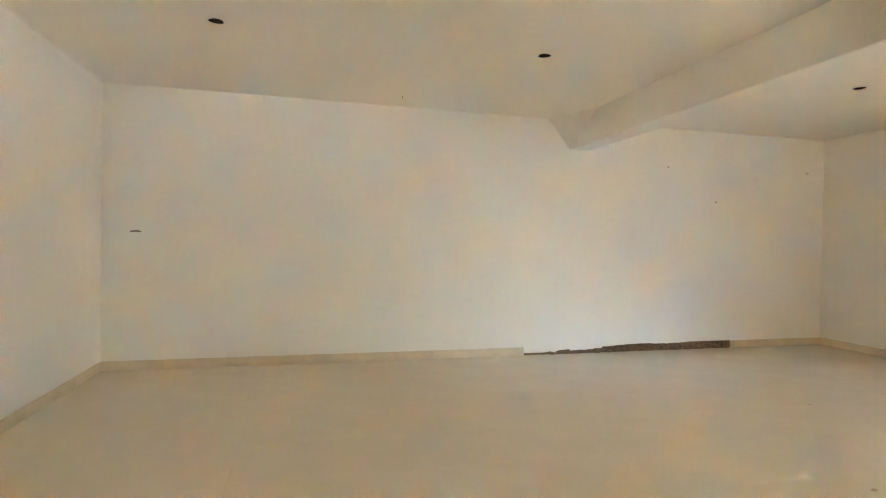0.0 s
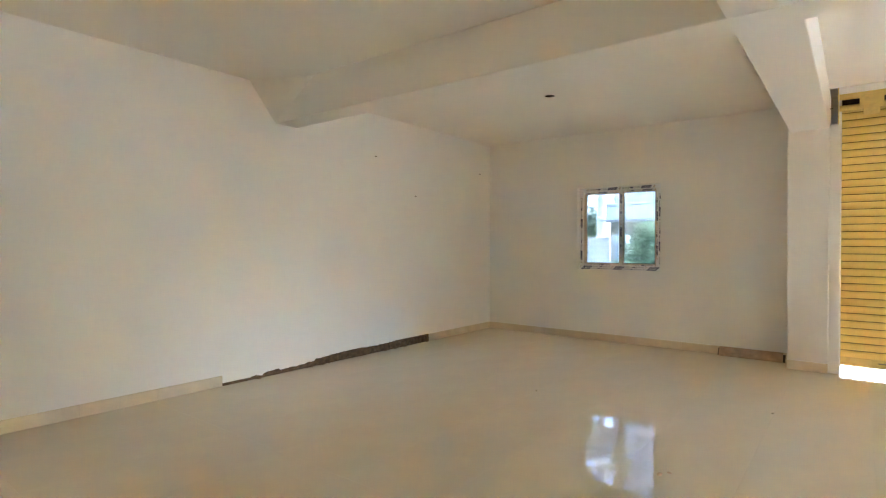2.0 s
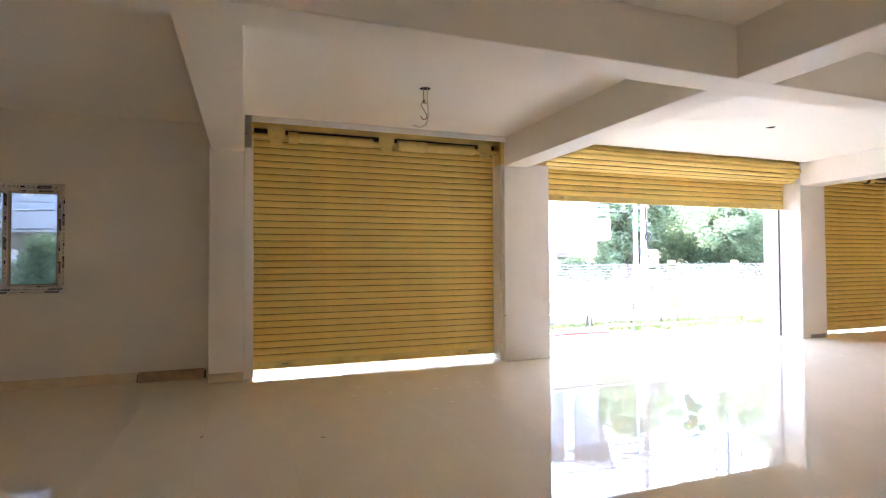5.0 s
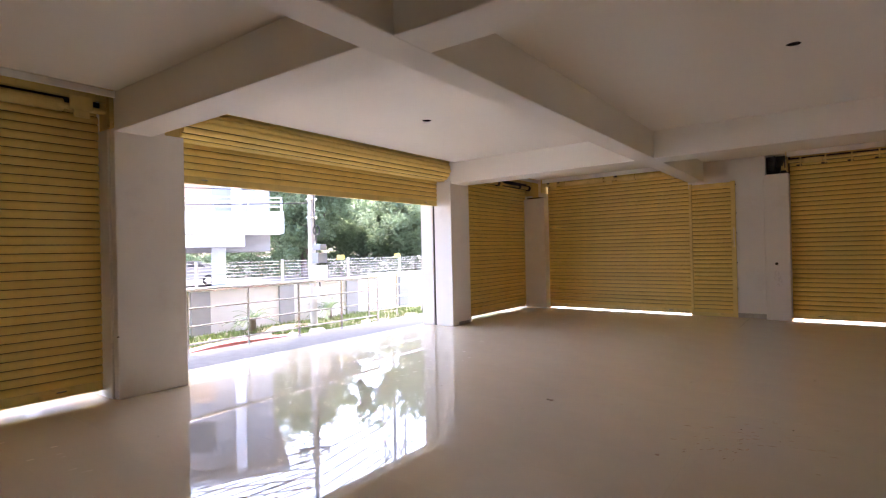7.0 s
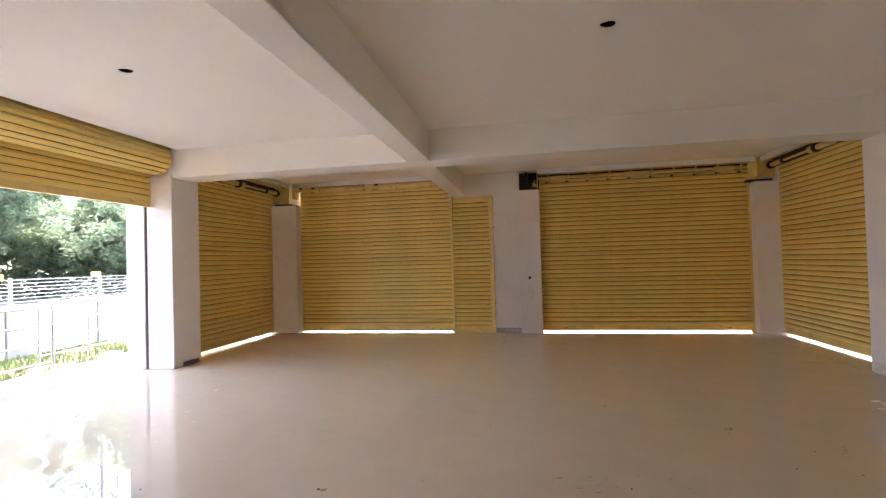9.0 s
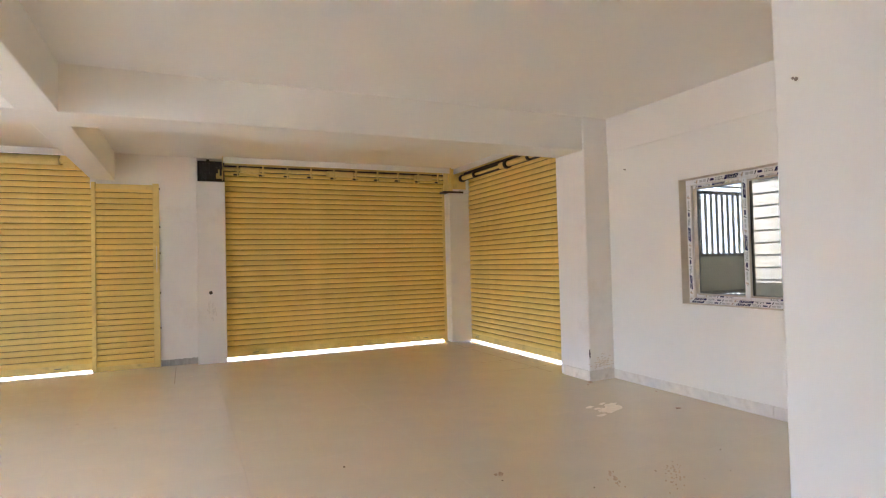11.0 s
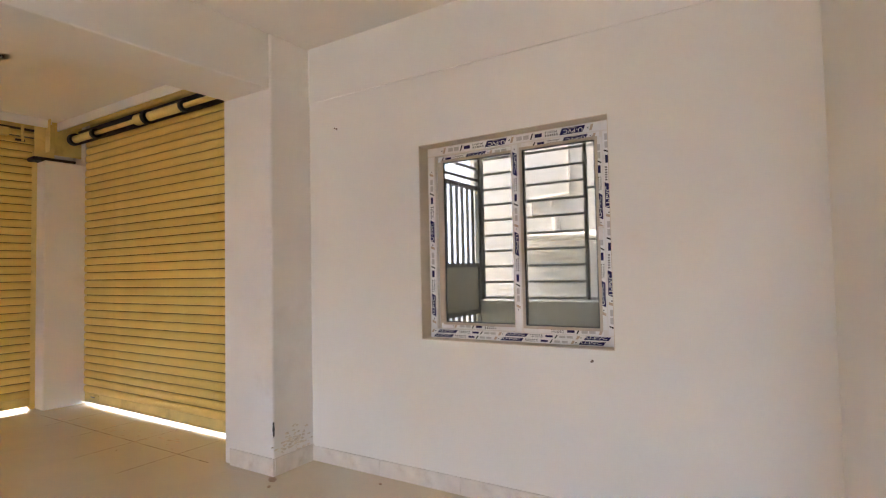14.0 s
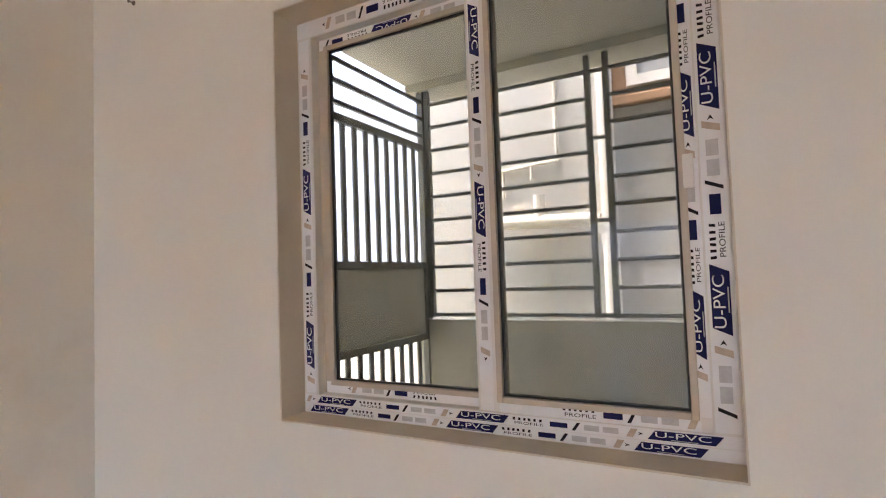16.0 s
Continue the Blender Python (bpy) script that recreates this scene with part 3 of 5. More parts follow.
t = thing("shaft_bracket", "dark greased steel bracket above the wall pier", "bracket", S @ pose(3.62, -0.06, 2.66))
part("bracket_plate", rounded_box(-0.04, 0.20, -0.30, -0.02, 0.0, 0.025, 0.003, 1), GREASE_SHADE, t)
part("bracket_side", rounded_box(0.16, 0.20, -0.30, -0.02, 0.025, 0.34, 0.003, 1), GREASE_SHADE, t)
for x in (0.02, 0.07):
    bm = bmesh.new()
    rod(bm, (x - 0.03, -0.12, 0.17), (x, -0.12, 0.17), 0.10 - x * 0.4, seg=18)
    part("gear", bm, GREASE_SHADE, t)
# black panel added to darken the back of the recess
part("back_plate", rounded_box(-0.09, 0.325, -0.236, -0.226, 0.0, 0.35, 0.002, 1), GREASE_SHADE, t, "black panel darkening the recess behind the greasy gears")
bm = bmesh.new()
rod(bm, (0.19, -0.12, 0.19), (0.25, -0.12, 0.19), 0.11, seg=24)
for k in range(14):
    a = 2 * math.pi * k / 14
    box(bm, 0.205, 0.235, -0.010, 0.010, 0.105, 0.126, Matrix.Translation((0, -0.12, 0.19)) @ Matrix.Rotation(a, 4, "X"))
part("chain_wheel", bm, GREASE_SHADE, t, "greasy toothed chain wheel")
part("bearing_block", rounded_box(0.09, 0.18, -0.20, -0.05, 0.025, 0.13, 0.01, 2), GREASE_SHADE, t)
part("side_plate", rounded_box(-0.03, 0.07, -0.07, -0.055, 0.06, 0.20, 0.004, 1), YELLOW_FLAT, t, "scraped pale yellow plate")
bm = bmesh.new()
tube(bm, [(0.28, -0.06, 0.30), (0.275, -0.05, 0.18), (0.26, -0.05, 0.06), (0.22, -0.06, 0.03)], 0.012)
part("chain", bm, GREASE_SHADE, t)
t = thing("shaft_bracket", "yellow steel end bracket above the column", "bracket", pose(7.0, -1.40, 2.70))
part("bracket_plate", rounded_box(0.0, 0.22, 0.0, 0.01, 0.0, 0.33, 0.003, 1), YELLOW_FLAT, t)
part("bracket_side", rounded_box(0.0, 0.012, -0.015, 0.03, 0.0, 0.33, 0.003, 1), YELLOW_FLAT, t)
t = thing("shaft_bracket", "yellow steel end bracket beside the rolled curtain", "bracket", pose(6.95, -7.17, 2.70))
part("bracket_plate", rounded_box(0.0, 0.35, 0.0, 0.01, 0.0, 0.33, 0.003, 1), YELLOW_FLAT, t)
part("bracket_side", rounded_box(0.0, 0.10, -0.07, 0.0, 0.0, 0.33, 0.003, 1), YELLOW_FLAT, t)

# narrow slatted panel beside the south shutter
t = thing("slatted_panel", "narrow yellow slatted steel panel beside the shutter", "panel", S @ pose(4.45, -0.17, 0))
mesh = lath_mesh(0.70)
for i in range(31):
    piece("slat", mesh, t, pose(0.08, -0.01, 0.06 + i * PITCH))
for x0, x1 in ((0.0, 0.08), (0.78, 0.83)):
    part("frame_post", rounded_box(x0, x1, -0.05, 0.03, 0.0, 2.62, 0.004, 1), YELLOW_FLAT, t)
part("top_bar", rounded_box(0.08, 0.78, -0.03, 0.012, 2.53, 2.60, 0.003, 1), YELLOW_FLAT, t)
part("bottom_bar", rounded_box(0.08, 0.78, -0.03, 0.008, 0.0, 0.06, 0.003, 1), YELLOW_FLAT, t)
for z in (0.55, 1.05, 1.62, 2.0, 2.55):
    bm = bmesh.new()
    rod(bm, (-0.012, 0.0, z), (0.0, 0.0, z), 0.012, seg=8)
    part("bolt", bm, GREASE_SHADE, t)
part("worn_patch", rounded_box(0.03, 0.04, 0.0302, 0.0312, 1.35, 1.72, 0.0003, 1), UPVC, t, "scraped pale paint")

# broken grey skirting by the south wall strip
bm = bmesh.new()
rows = []
for i in range(41):
    x, h = 3.965 + i * 0.012, 0.085 + 0.014 * noise.noise((i * 0.31, 2, 0))
    d = -0.158 + 0.008 * noise.noise((i * 0.5, 7, 0))
    rows.append([bm.verts.new(p) for p in ((x, -0.169, 0), (x, d, 0), (x, d - 0.002, h * 0.6), (x, d - 0.004, h), (x, -0.169, h))])
for p, q in zip(rows, rows[1:]):
    for k in range(4):
        bm.faces.new((p[k], q[k], q[k + 1], p[k + 1]))
bm.faces.new(rows[0][::-1])
bm.faces.new(rows[-1])
ob = new("broken_skirting_patch", finish(bm, "broken_skirting_patch", STONE))
ob.matrix_world = S
tagged(ob, "rough grey mortar strip at the wall foot", "broken plaster")


# ---- windows ----
def text_mesh(words, size, mat):
    cu = bpy.data.curves.new("letters", "FONT")
    cu.body, cu.size, cu.align_x, cu.align_y = words, size, "CENTER", "CENTER"
    ob = bpy.data.objects.new("letters", cu)
    scene.collection.objects.link(ob)
    bpy.context.view_layer.update()
    me = bpy.data.meshes.new_from_object(ob.evaluated_get(bpy.context.evaluated_depsgraph_get()))
    bpy.data.objects.remove(ob)
    me.materials.clear()
    me.materials.append(mat)
    return me


UPVC_WORD = text_mesh("U-PVC", 0.030, TAPE_WHITE)
PROFILE_WORD = text_mesh("PROFILE", 0.0155, TAPE_BLACK)


def flat_mesh(name, pts, mat):
    me = bpy.data.meshes.new(name)
    me.from_pydata([(x, y, 0) for x, y in pts], [], [list(range(len(pts)))])
    me.materials.append(mat)
    return me


def rect(name, x0, x1, y0, y1, mat, lean=0.0):
    return flat_mesh(name, [(x0, y0), (x1, y0), (x1 + lean, y1), (x0 + lean, y1)], mat)


BLUE_TAG = rect("blue_tag", -0.056, 0.044, -0.017, 0.017, TAPE_BLUE, 0.012)
TAN_MARK = rect("tan_mark", -0.007, 0.004, -0.016, 0.016, TAPE_TAN, 0.008)
GREY_MARK = [rect("grey_mark", x, x + 0.026, -0.011, 0.011, TAPE_GREY) for x in (-0.030, 0.002)]
SLASH = rect("slash", -0.007, -0.001, -0.016, 0.016, TAPE_BLACK, 0.010)
DARK_TAG = rect("dark_tag", -0.016, 0.016, -0.010, 0.010, TAPE_BLUE)
ARROW = flat_mesh("arrow", [(-0.004, -0.006), (0.005, 0.0), (-0.004, 0.006), (-0.001, 0.0)], TAPE_BLACK)
NAME_BARS = [rect("name_bar", x, x + 0.0045, -0.0055, 0.0055, TAPE_BLACK, 0.001 * (i % 3 - 1)) for i, x in enumerate((-0.030, -0.020, -0.0105, -0.0005, 0.0095, 0.0200))]
SMALL_LINE = rect("small_line", -0.020, 0.020, -0.0012, 0.0012, TAPE_GREY)


def tape(parent, m, length, width, phase=0.0):
    """Protective tape with printed marks, along local x from 0 to length, its face towards local z."""
    bm = bmesh.new()
    box(bm, 0.002, length - 0.002, -width / 2, width / 2, 0, 0.0004)
    strip = part("tape", bm, TAPE_WHITE, parent, "white protective tape printed in blue and black")
    strip.matrix_local = m
    k = width / 0.044
    x = -0.48 + phase
    marks = [(0.0, BLUE_TAG, 0, 1, 0.06), (-0.003, UPVC_WORD, 0.002, 2, 0.06), (0.0, SMALL_LINE, -0.013, 2, 0.06), (0.094, PROFILE_WORD, -0.009, 1, 0.04),
             (0.150, DARK_TAG, 0, 1, 0.02), (0.180, SLASH, 0, 1, 0.012), (0.272, TAN_MARK, 0, 1, 0.012), (0.288, ARROW, 0, 1, 0.01)]
    stretch = 1.35
    marks += [(0.094, b, 0.008, 1, 0.04) for b in NAME_BARS] + [(0.225, g, 0, 1, 0.04) for g in GREY_MARK]
    while x < length + 0.1:
        for dx, mesh, y, lift, half in marks:
            dx, half = dx * stretch, half * stretch
            if half < x + dx < length - half:
                piece("print", mesh, strip, Matrix.Translation((x + dx, y * k, 0.0005 + 0.0003 * lift)) @ Matrix.Diagonal((stretch, k, 1, 1)))
        x += 0.355 * stretch


def sliding_window(name, m, w, h, label, glass=GLASS, clear=True):
    """A two-leaf sliding window: local x along it, y towards the room, z up from the sill."""
    t = thing(name, label, "window", m, kind="structure")
    fw, fd = 0.058, 0.07
    for nm, b in (("frame_jamb", (0, fw, -fd, 0, 0, h)), ("frame_jamb", (w - fw, w, -fd, 0, 0, h)), ("frame_head", (fw, w - fw, -fd, 0, h - fw, h)), ("frame_sill", (fw, w - fw, -fd, 0, 0, fw))):
        part(nm, rounded_box(*b, 0.003, 2), UPVC, t)
    sw, mid = 0.052, w * 0.47
    leaves = (("sash", mid - 0.03, w - fw + 0.012, -0.058, -0.032), ("sash", fw - 0.012, mid + 0.038, -0.028, -0.003))
    for li, (nm, x0, x1, y0, y1) in enumerate(leaves):
        z0, z1 = fw - 0.012, h - fw + 0.012
        bm = bmesh.new()
        meet = sw + 0.018 * li          # the meeting stile is the broader one
        for b in ((x0, x0 + sw, z0, z1), (x1 - meet, x1, z0, z1), (x0 + sw, x1 - meet, z0, z0 + sw), (x0 + sw, x1 - meet, z1 - sw, z1)):
            box(bm, b[0], b[1], y0, y1, b[2], b[3])
        bmesh.ops.bevel(bm, geom=[e for e in bm.edges], offset=0.002, segments=1, affect="EDGES")
        sash = part(nm, bm, UPVC if li else BEAD, t)
        bm = bmesh.new()
        g0, g1, k0, k1 = x0 + sw, x1 - meet, z0 + sw, z1 - sw
        for b in ((g0, g0 + 0.006, k0, k1), (g1 - 0.006, g1, k0, k1), (g0, g1, k0, k0 + 0.006), (g0, g1, k1 - 0.006, k1)):
            box(bm, b[0], b[1], y1 - 0.014, y1 - 0.006, b[2], b[3])
        part("gasket", bm, GASKET, sash, "black rubber gasket")
        bm = bmesh.new()
        e = 0.016
        for b in ((g0 - e, g0, k0 - e, k1 + e), (g1, g1 + e, k0 - e, k1 + e), (g0, g1, k0 - e, k0), (g0, g1, k1, k1 + e)):
            box(bm, b[0], b[1], y1 - 0.006, y1 + 0.0035, b[2], b[3])
        bmesh.ops.bevel(bm, geom=bm.edges[:], offset=0.0015, segments=1, affect="EDGES")
        part("glazing_bead", bm, BEAD, sash, "beige glazing bead")
        bm = bmesh.new()
        box(bm, g0, g1, y1 - 0.018, y1 - 0.013, k0, k1)
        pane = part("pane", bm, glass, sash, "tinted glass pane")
        pane.visible_shadow = not clear

    def along(x, z, y, ax, ay):
        """A tape frame at a point: its x along ax, its y along ay, its face towards the room."""
        r = Matrix((ax, ay, (0, 1, 0))).transposed().to_4x4()
        return Matrix.Translation((x, y, z)) @ r

    X, Z = Vector((1, 0, 0)), Vector((0, 0, 1))
    tape(t, along(w, fw * 0.26, 0.0008, -X, Z), w, 0.026, 0.10)
    tape(t, along(w, fw * 0.74, 0.0008, -X, Z), w, 0.026, 0.13)
    tape(t, along(0, h - fw / 2, 0.0008, X, -Z), w, 0.048, 0.22)
    tape(t, along(w - fw / 2, 0.06, 0.0008, Z, X), h - 0.12, 0.040, 0.15)
    tape(t, along(fw / 2, 0.06, 0.0008, Z, X), h - 0.12, 0.048, 0.28)
    z0, z1 = fw - 0.012 + sw / 2, h - fw + 0.012 - sw / 2
    tape(t, along(mid + 0.038 - sw / 2, h - fw, -0.0022, -Z, -X), h - 2 * fw, 0.036, 0.12)
    tape(t, along(fw - 0.012 + sw / 2 + 0.003, fw + 0.03, -0.0022, Z, X), h - 2 * fw - 0.06, 0.034, 0.20)
    tape(t, along(mid - 0.02, z0 + 0.004, -0.0022, -X, Z), mid - fw - 0.04, 0.036, 0.08)
    tape(t, along(fw + 0.01, z1 - 0.004, -0.0022, X, -Z), mid - fw - 0.04, 0.036, 0.14)
    tape(t, along(mid + 0.045, z0 + 0.004, -0.0312, X, -Z), w - mid - fw - 0.05, 0.034, 0.05)
    tape(t, along(mid + 0.045, z1 - 0.004, -0.0312, X, -Z), w - mid - fw - 0.05, 0.034, 0.25)
    # small latch on the closing stile
    part("latch", rounded_box(fw + 0.008, fw + 0.030, -0.002, 0.008, h * 0.47, h * 0.53, 0.003, 2), UPVC, t, "white latch")
    return t


def reveal(name, axis_m, w, h, depth, mat=REVEAL, label="unpainted beige plaster lining of the window opening"):
    """Raw plaster lining of an opening."""
    bm = bmesh.new()
    e = 0.004
    box(bm, 0, w, -depth, -0.002, 0, e)
    box(bm, 0, w, -depth, -0.002, h - e, h)
    box(bm, 0, e, -depth, -0.002, e, h - e)
    box(bm, w - e, w, -depth, -0.002, e, h - e)
    return structure(name, bm, mat, label, "window reveal", axis_m)


# local x runs so that y points into the room
W2 = pose(WEST, -4.53, 0.92, 0, 0, -90)
reveal("window_reveal_west", W2, 1.21, 1.245, 0.11)
W1 = pose(EAST, 3.765, 1.02, 0, 0, 90)
reveal("window_reveal_east", W1, 1.205, 1.215, 0.11, PAINT, "white painted lining of the window opening")
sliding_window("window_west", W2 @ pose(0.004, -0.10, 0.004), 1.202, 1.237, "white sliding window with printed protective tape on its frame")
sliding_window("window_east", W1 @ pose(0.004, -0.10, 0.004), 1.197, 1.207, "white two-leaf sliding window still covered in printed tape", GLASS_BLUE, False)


# ---- small things in the room ----
def nail(x, y, z, d, k=0.6, mat=NAIL):
    bm = bmesh.new()
    p, q = Vector((x, y, z)), Vector(d)
    rod(bm, p - q * 0.01, p + q * 0.035 * k, 0.004 * k, seg=8)
    rod(bm, p + q * 0.033 * k, p + q * 0.038 * k, 0.010 * k, seg=10)
    rod(bm, p - q * 0.002, p + q * 0.006, 0.016 * k, 0.010 * k, seg=10)
    ob = new("wall_nail", finish(bm, "wall_nail", mat))
    return tagged(ob, "small rusty nail plug in the painted wall", "nail", "nails in the walls")


nail(WEST, -6.45, 2.39, (1, 0, 0))
nail(-0.28, -3.492, 2.234, (1, 0, 0), 0.7)
nail(4.73, NORTH, 2.50, (0, -1, 0))
nail(5.51, NORTH, 2.05, (0, -1, 0))
nail(7.10, NORTH, 2.53, (0, -1, 0))
nail(6.915, -1.405, 0.62, (-0.7, 0.7, 0))
nail(7.02, 1.90, 2.86, (0, -1, 0))
nail(0.97, 6.07, CEIL, (0, 0, -1))
m = S @ Vector((3.78, 0.0, 1.03))
nail(m.x, m.y, m.z, (0, 1, 0), 1.8, GREASE_SHADE)
nail(WEST, -4.65, 0.86, (1, 0, 0), 0.5)
bm = bmesh.new()
for i, (w, d) in enumerate(((0.11, 0.002), (0.06, 0.004))):
    box(bm, -1.80 - w / 2, -1.80 + w / 2, NORTH - d, NORTH + 0.01, 1.47, 1.484 + 0.006 * i)
tagged(new("wall_slot", finish(bm, "wall_slot", NAIL)), "thin dark slot cut in the painted wall", "slot")
# chipped corner of the column by the west shutter
random.seed(8)
bm = bmesh.new()
for i in range(7):
    r = bmesh.ops.create_icosphere(bm, subdivisions=1, radius=0.010 + 0.006 * random.random())
    for v in r["verts"]:
        v.co = Vector((v.co.x * 0.55, v.co.y * 0.55, v.co.z * 1.6)) + Vector((-1.766 + random.uniform(-0.003, 0.003), -6.726, 0.27 + 0.013 * i))
tagged(new("corner_chip", finish(bm, "corner_chip", GREASE_SHADE)), "dark chipped spot on the column corner", "chip")

# wires and fan hook hanging from a lamp opening
t = thing("ceiling_hook", "bent wire fan hook and loose wires hanging from the ceiling", "ceiling hook", pose(5.316, 0.26, CEIL))
bm = bmesh.new()
pts = [(0.0, 0.012, 0.05), (0.0, 0.012, -0.12)]
curl = [(0.0, 0.012 - 0.026 * math.cos(a), -0.16 + 0.030 * math.sin(a)) for a in np.linspace(0.3, 3.3, 8)]
curl += [(0.0, 0.010 + 0.030 * math.cos(a), -0.265 - 0.035 * math.sin(a)) for a in np.linspace(3.5, 0.0, 8)]
tube(bm, curl, 0.005)
tube(bm, pts, 0.005)
part("hook", bm, WIRE, t)
bm = bmesh.new()
tube(bm, [(0.02, -0.03, 0.05), (0.02, -0.035, -0.12), (0.02, -0.04, -0.26), (0.02, -0.02, -0.34), (0.02, 0.04, -0.375), (0.02, 0.12, -0.36)], 0.004)
part("wire", bm, TAPE_TAN, t, "pale loose wire")
bm = bmesh.new()
rod(bm, (0, 0.012, -0.11), (0, 0.012, -0.14), 0.012, seg=8)
part("wire_joint", bm, GREASE_SHADE, t)

# loose skirting board leaning in the corner by the column
t = thing("loose_board", "loose brown skirting board leaning at the wall foot", "board", pose(EAST - 0.12, 2.34, 0, 0, 0, 90))
bm = rounded_box(0, 0.68, -0.007, 0.007, 0, 0.135, 0.003, 1)
b = part("board", bm, BOARD, t)
b.matrix_local = pose(0, 0.045, 0.012, 42, 0, 0)
bm = rounded_box(-0.02, 0.70, -0.006, 0.006, 0, 0.10, 0.003, 1)
b = part("backing_board", bm, GREASE_SHADE, t, "dark edge board")
b.matrix_local = pose(0, -0.02, 0.0, 34, 0, 0)


# grit, crumbs and dried smears on the floor
def crumb(x, y, r, mat, label):
    bm = bmesh.new()
    bmesh.ops.create_icosphere(bm, subdivisions=1, radius=r)
    for v in bm.verts:
        v.co = Vector((v.co.x * random.uniform(0.6, 1.8), v.co.y * random.uniform(0.5, 1.2), v.co.z * random.uniform(0.3, 0.6)))
    ob = new("floor_crumb", finish(bm, "floor_crumb", mat))
    ob.location, ob.rotation_euler = (x, y, r * 0.3), (0, 0, random.uniform(0, 6))
    return tagged(ob, label, "debris", "crumbs on the floor")


random.seed(11)
for x, y, r in ((3.21, 2.59, 0.019), (3.27, 2.55, 0.013), (4.64, 1.32, 0.018), (4.40, 4.04, 0.010), (3.34, -3.59, 0.015), (3.38, -3.60, 0.011), (2.2, -2.77, 0.014), (0.53, -4.97, 0.02), (0.56, -4.98, 0.014), (-1.69, -5.46, 0.02), (-2.0, -6.0, 0.014),
                (-1.70, -6.66, 0.03), (-1.62, -6.60, 0.014), (5.0, 2.2, 0.010), (1.4, -5.6, 0.010)):
    crumb(x, y, r, BOARD if r > 0.012 else RUBBLE, "small brown crumb of mortar on the floor")
for i in range(34):
    x, y = random.choice(((random.gauss(-0.2, 0.6), random.gauss(-4.6, 0.5)), (random.uniform(2.0, 7), random.uniform(-10, -1)), (random.gauss(-1.9, 0.15), random.uniform(-10, -7.3)), (random.gauss(1.6, 0.8), random.gauss(-3.6, 0.6))))
    if -2.0 < x < 6.8 and not (x < -0.2 and y > -3.7):
        crumb(x, y, random.uniform(0.003, 0.007), RUBBLE, "tiny crumb of mortar on the floor")

SMEAR = material("dried_mud", (0.47, 0.35, 0.225), 0.85, 0.3, 20)
PALE = material("dried_putty", (0.70, 0.605, 0.447), 0.8, 0.2, 14)


def smear(cx, cy, n, spread, size, mat, label, seed, turn=0.0, stretch=1.0):
    random.seed(seed)
    bm = bmesh.new()
    for i in range(n):
        x, y = random.gauss(0, spread * stretch), random.gauss(0, spread)
        k, r0 = random.randint(6, 9), size * random.uniform(0.3, 1.0)
        ring = []
        for j in range(k):
            a = 2 * math.pi * j / k
            r = r0 * random.uniform(0.5, 1.1)
            ring.append(bm.verts.new((x + r * math.cos(a) * 1.6, y + r * math.sin(a) * 0.6, 0.0006 + i * 0.00001)))
        bm.faces.new(ring)
    ob = new("floor_smear", finish(bm, "floor_smear", mat))
    ob.matrix_world = pose(cx, cy, 0, 0, 0, turn)
    return tagged(ob, label, "smear", kind="stuff")


smear(-0.43, -4.42, 44, 0.045, 0.015, SMEAR, "dried brown mud smear on the tiles", 3, 40, 3.0)
smear(-0.04, -4.52, 12, 0.02, 0.025, SMEAR, "dried brown mud streak on the tiles", 5, 55, 5.0)
smear(1.78, -3.45, 34, 0.22, 0.026, SMEAR, "faint brown mud marks on the tiles", 7, 0, 1.3)
smear(-1.16, -5.80, 22, 0.07, 0.085, material("white_dust", (0.725, 0.635, 0.485), 0.9, 0.1, 18), "pale dried putty patch on the tiles", 17, 20, 1.2)
smear(1.86, -3.10, 22, 0.10, 0.020, SMEAR, "brown mud scrapes on the tiles", 18, 70, 1.8)
smear(1.69, -3.85, 16, 0.12, 0.016, SMEAR, "thin brown mud scrapes on the tiles", 19, 20, 2.0)
smear(5.6, -3.6, 30, 0.5, 0.03, PALE, "pale dust marks on the tiles", 8, 80, 1.8)
smear(5.9, 0.3, 24, 0.5, 0.03, PALE, "pale dust marks by the shutter", 9, 80, 1.8)
smear(-1.78, -9.2, 50, 0.07, 0.03, SMEAR, "brown dust along the shutter foot", 10, 90, 12.0)

ob = smear(0, 0, 40, 0.03, 0.022, material("hand_smudge", (0.78, 0.745, 0.69), 0.8, 0.1, 20), "grey hand smudge on the column", 23, 90, 2.4)
ob.matrix_world = S @ Matrix.Translation((3.76, 0.001, 0.78)) @ Matrix.Rotation(radians(-90), 4, "X") @ Matrix.Rotation(radians(90), 4, "Z")
# grime in the joints by the west shutter
bm = bmesh.new()
random.seed(14)
for x0, y0, x1, y1 in ((-1.70, -10.1, -1.70, -7.35), (-2.1, -7.73, -1.25, -7.73), (-2.1, -8.35, -1.25, -8.35), (-2.1, -8.97, -1.5, -8.97), (-2.1, -9.59, -1.55, -9.59), (2.51, -10.4, 2.51, -9.2)):
    for k in range(24):
        a, b = Vector((x0, y0, 0)).lerp(Vector((x1, y1, 0)), k / 24), Vector((x0, y0, 0)).lerp(Vector((x1, y1, 0)), (k + 1) / 24)
        w = 0.0035 * random.uniform(0.4, 1.2)
        d = Vector((-(b - a).y, (b - a).x, 0)).normalized() * w
        bm.faces.new([bm.verts.new(Vector((p.x, p.y, 0.0005))) for p in (a - d, b - d, b + d, a + d)])
tagged(new("joint_grime", finish(bm, "joint_grime", RUBBLE)), "dark grime packed in the tile joints", "grime", kind="stuff")
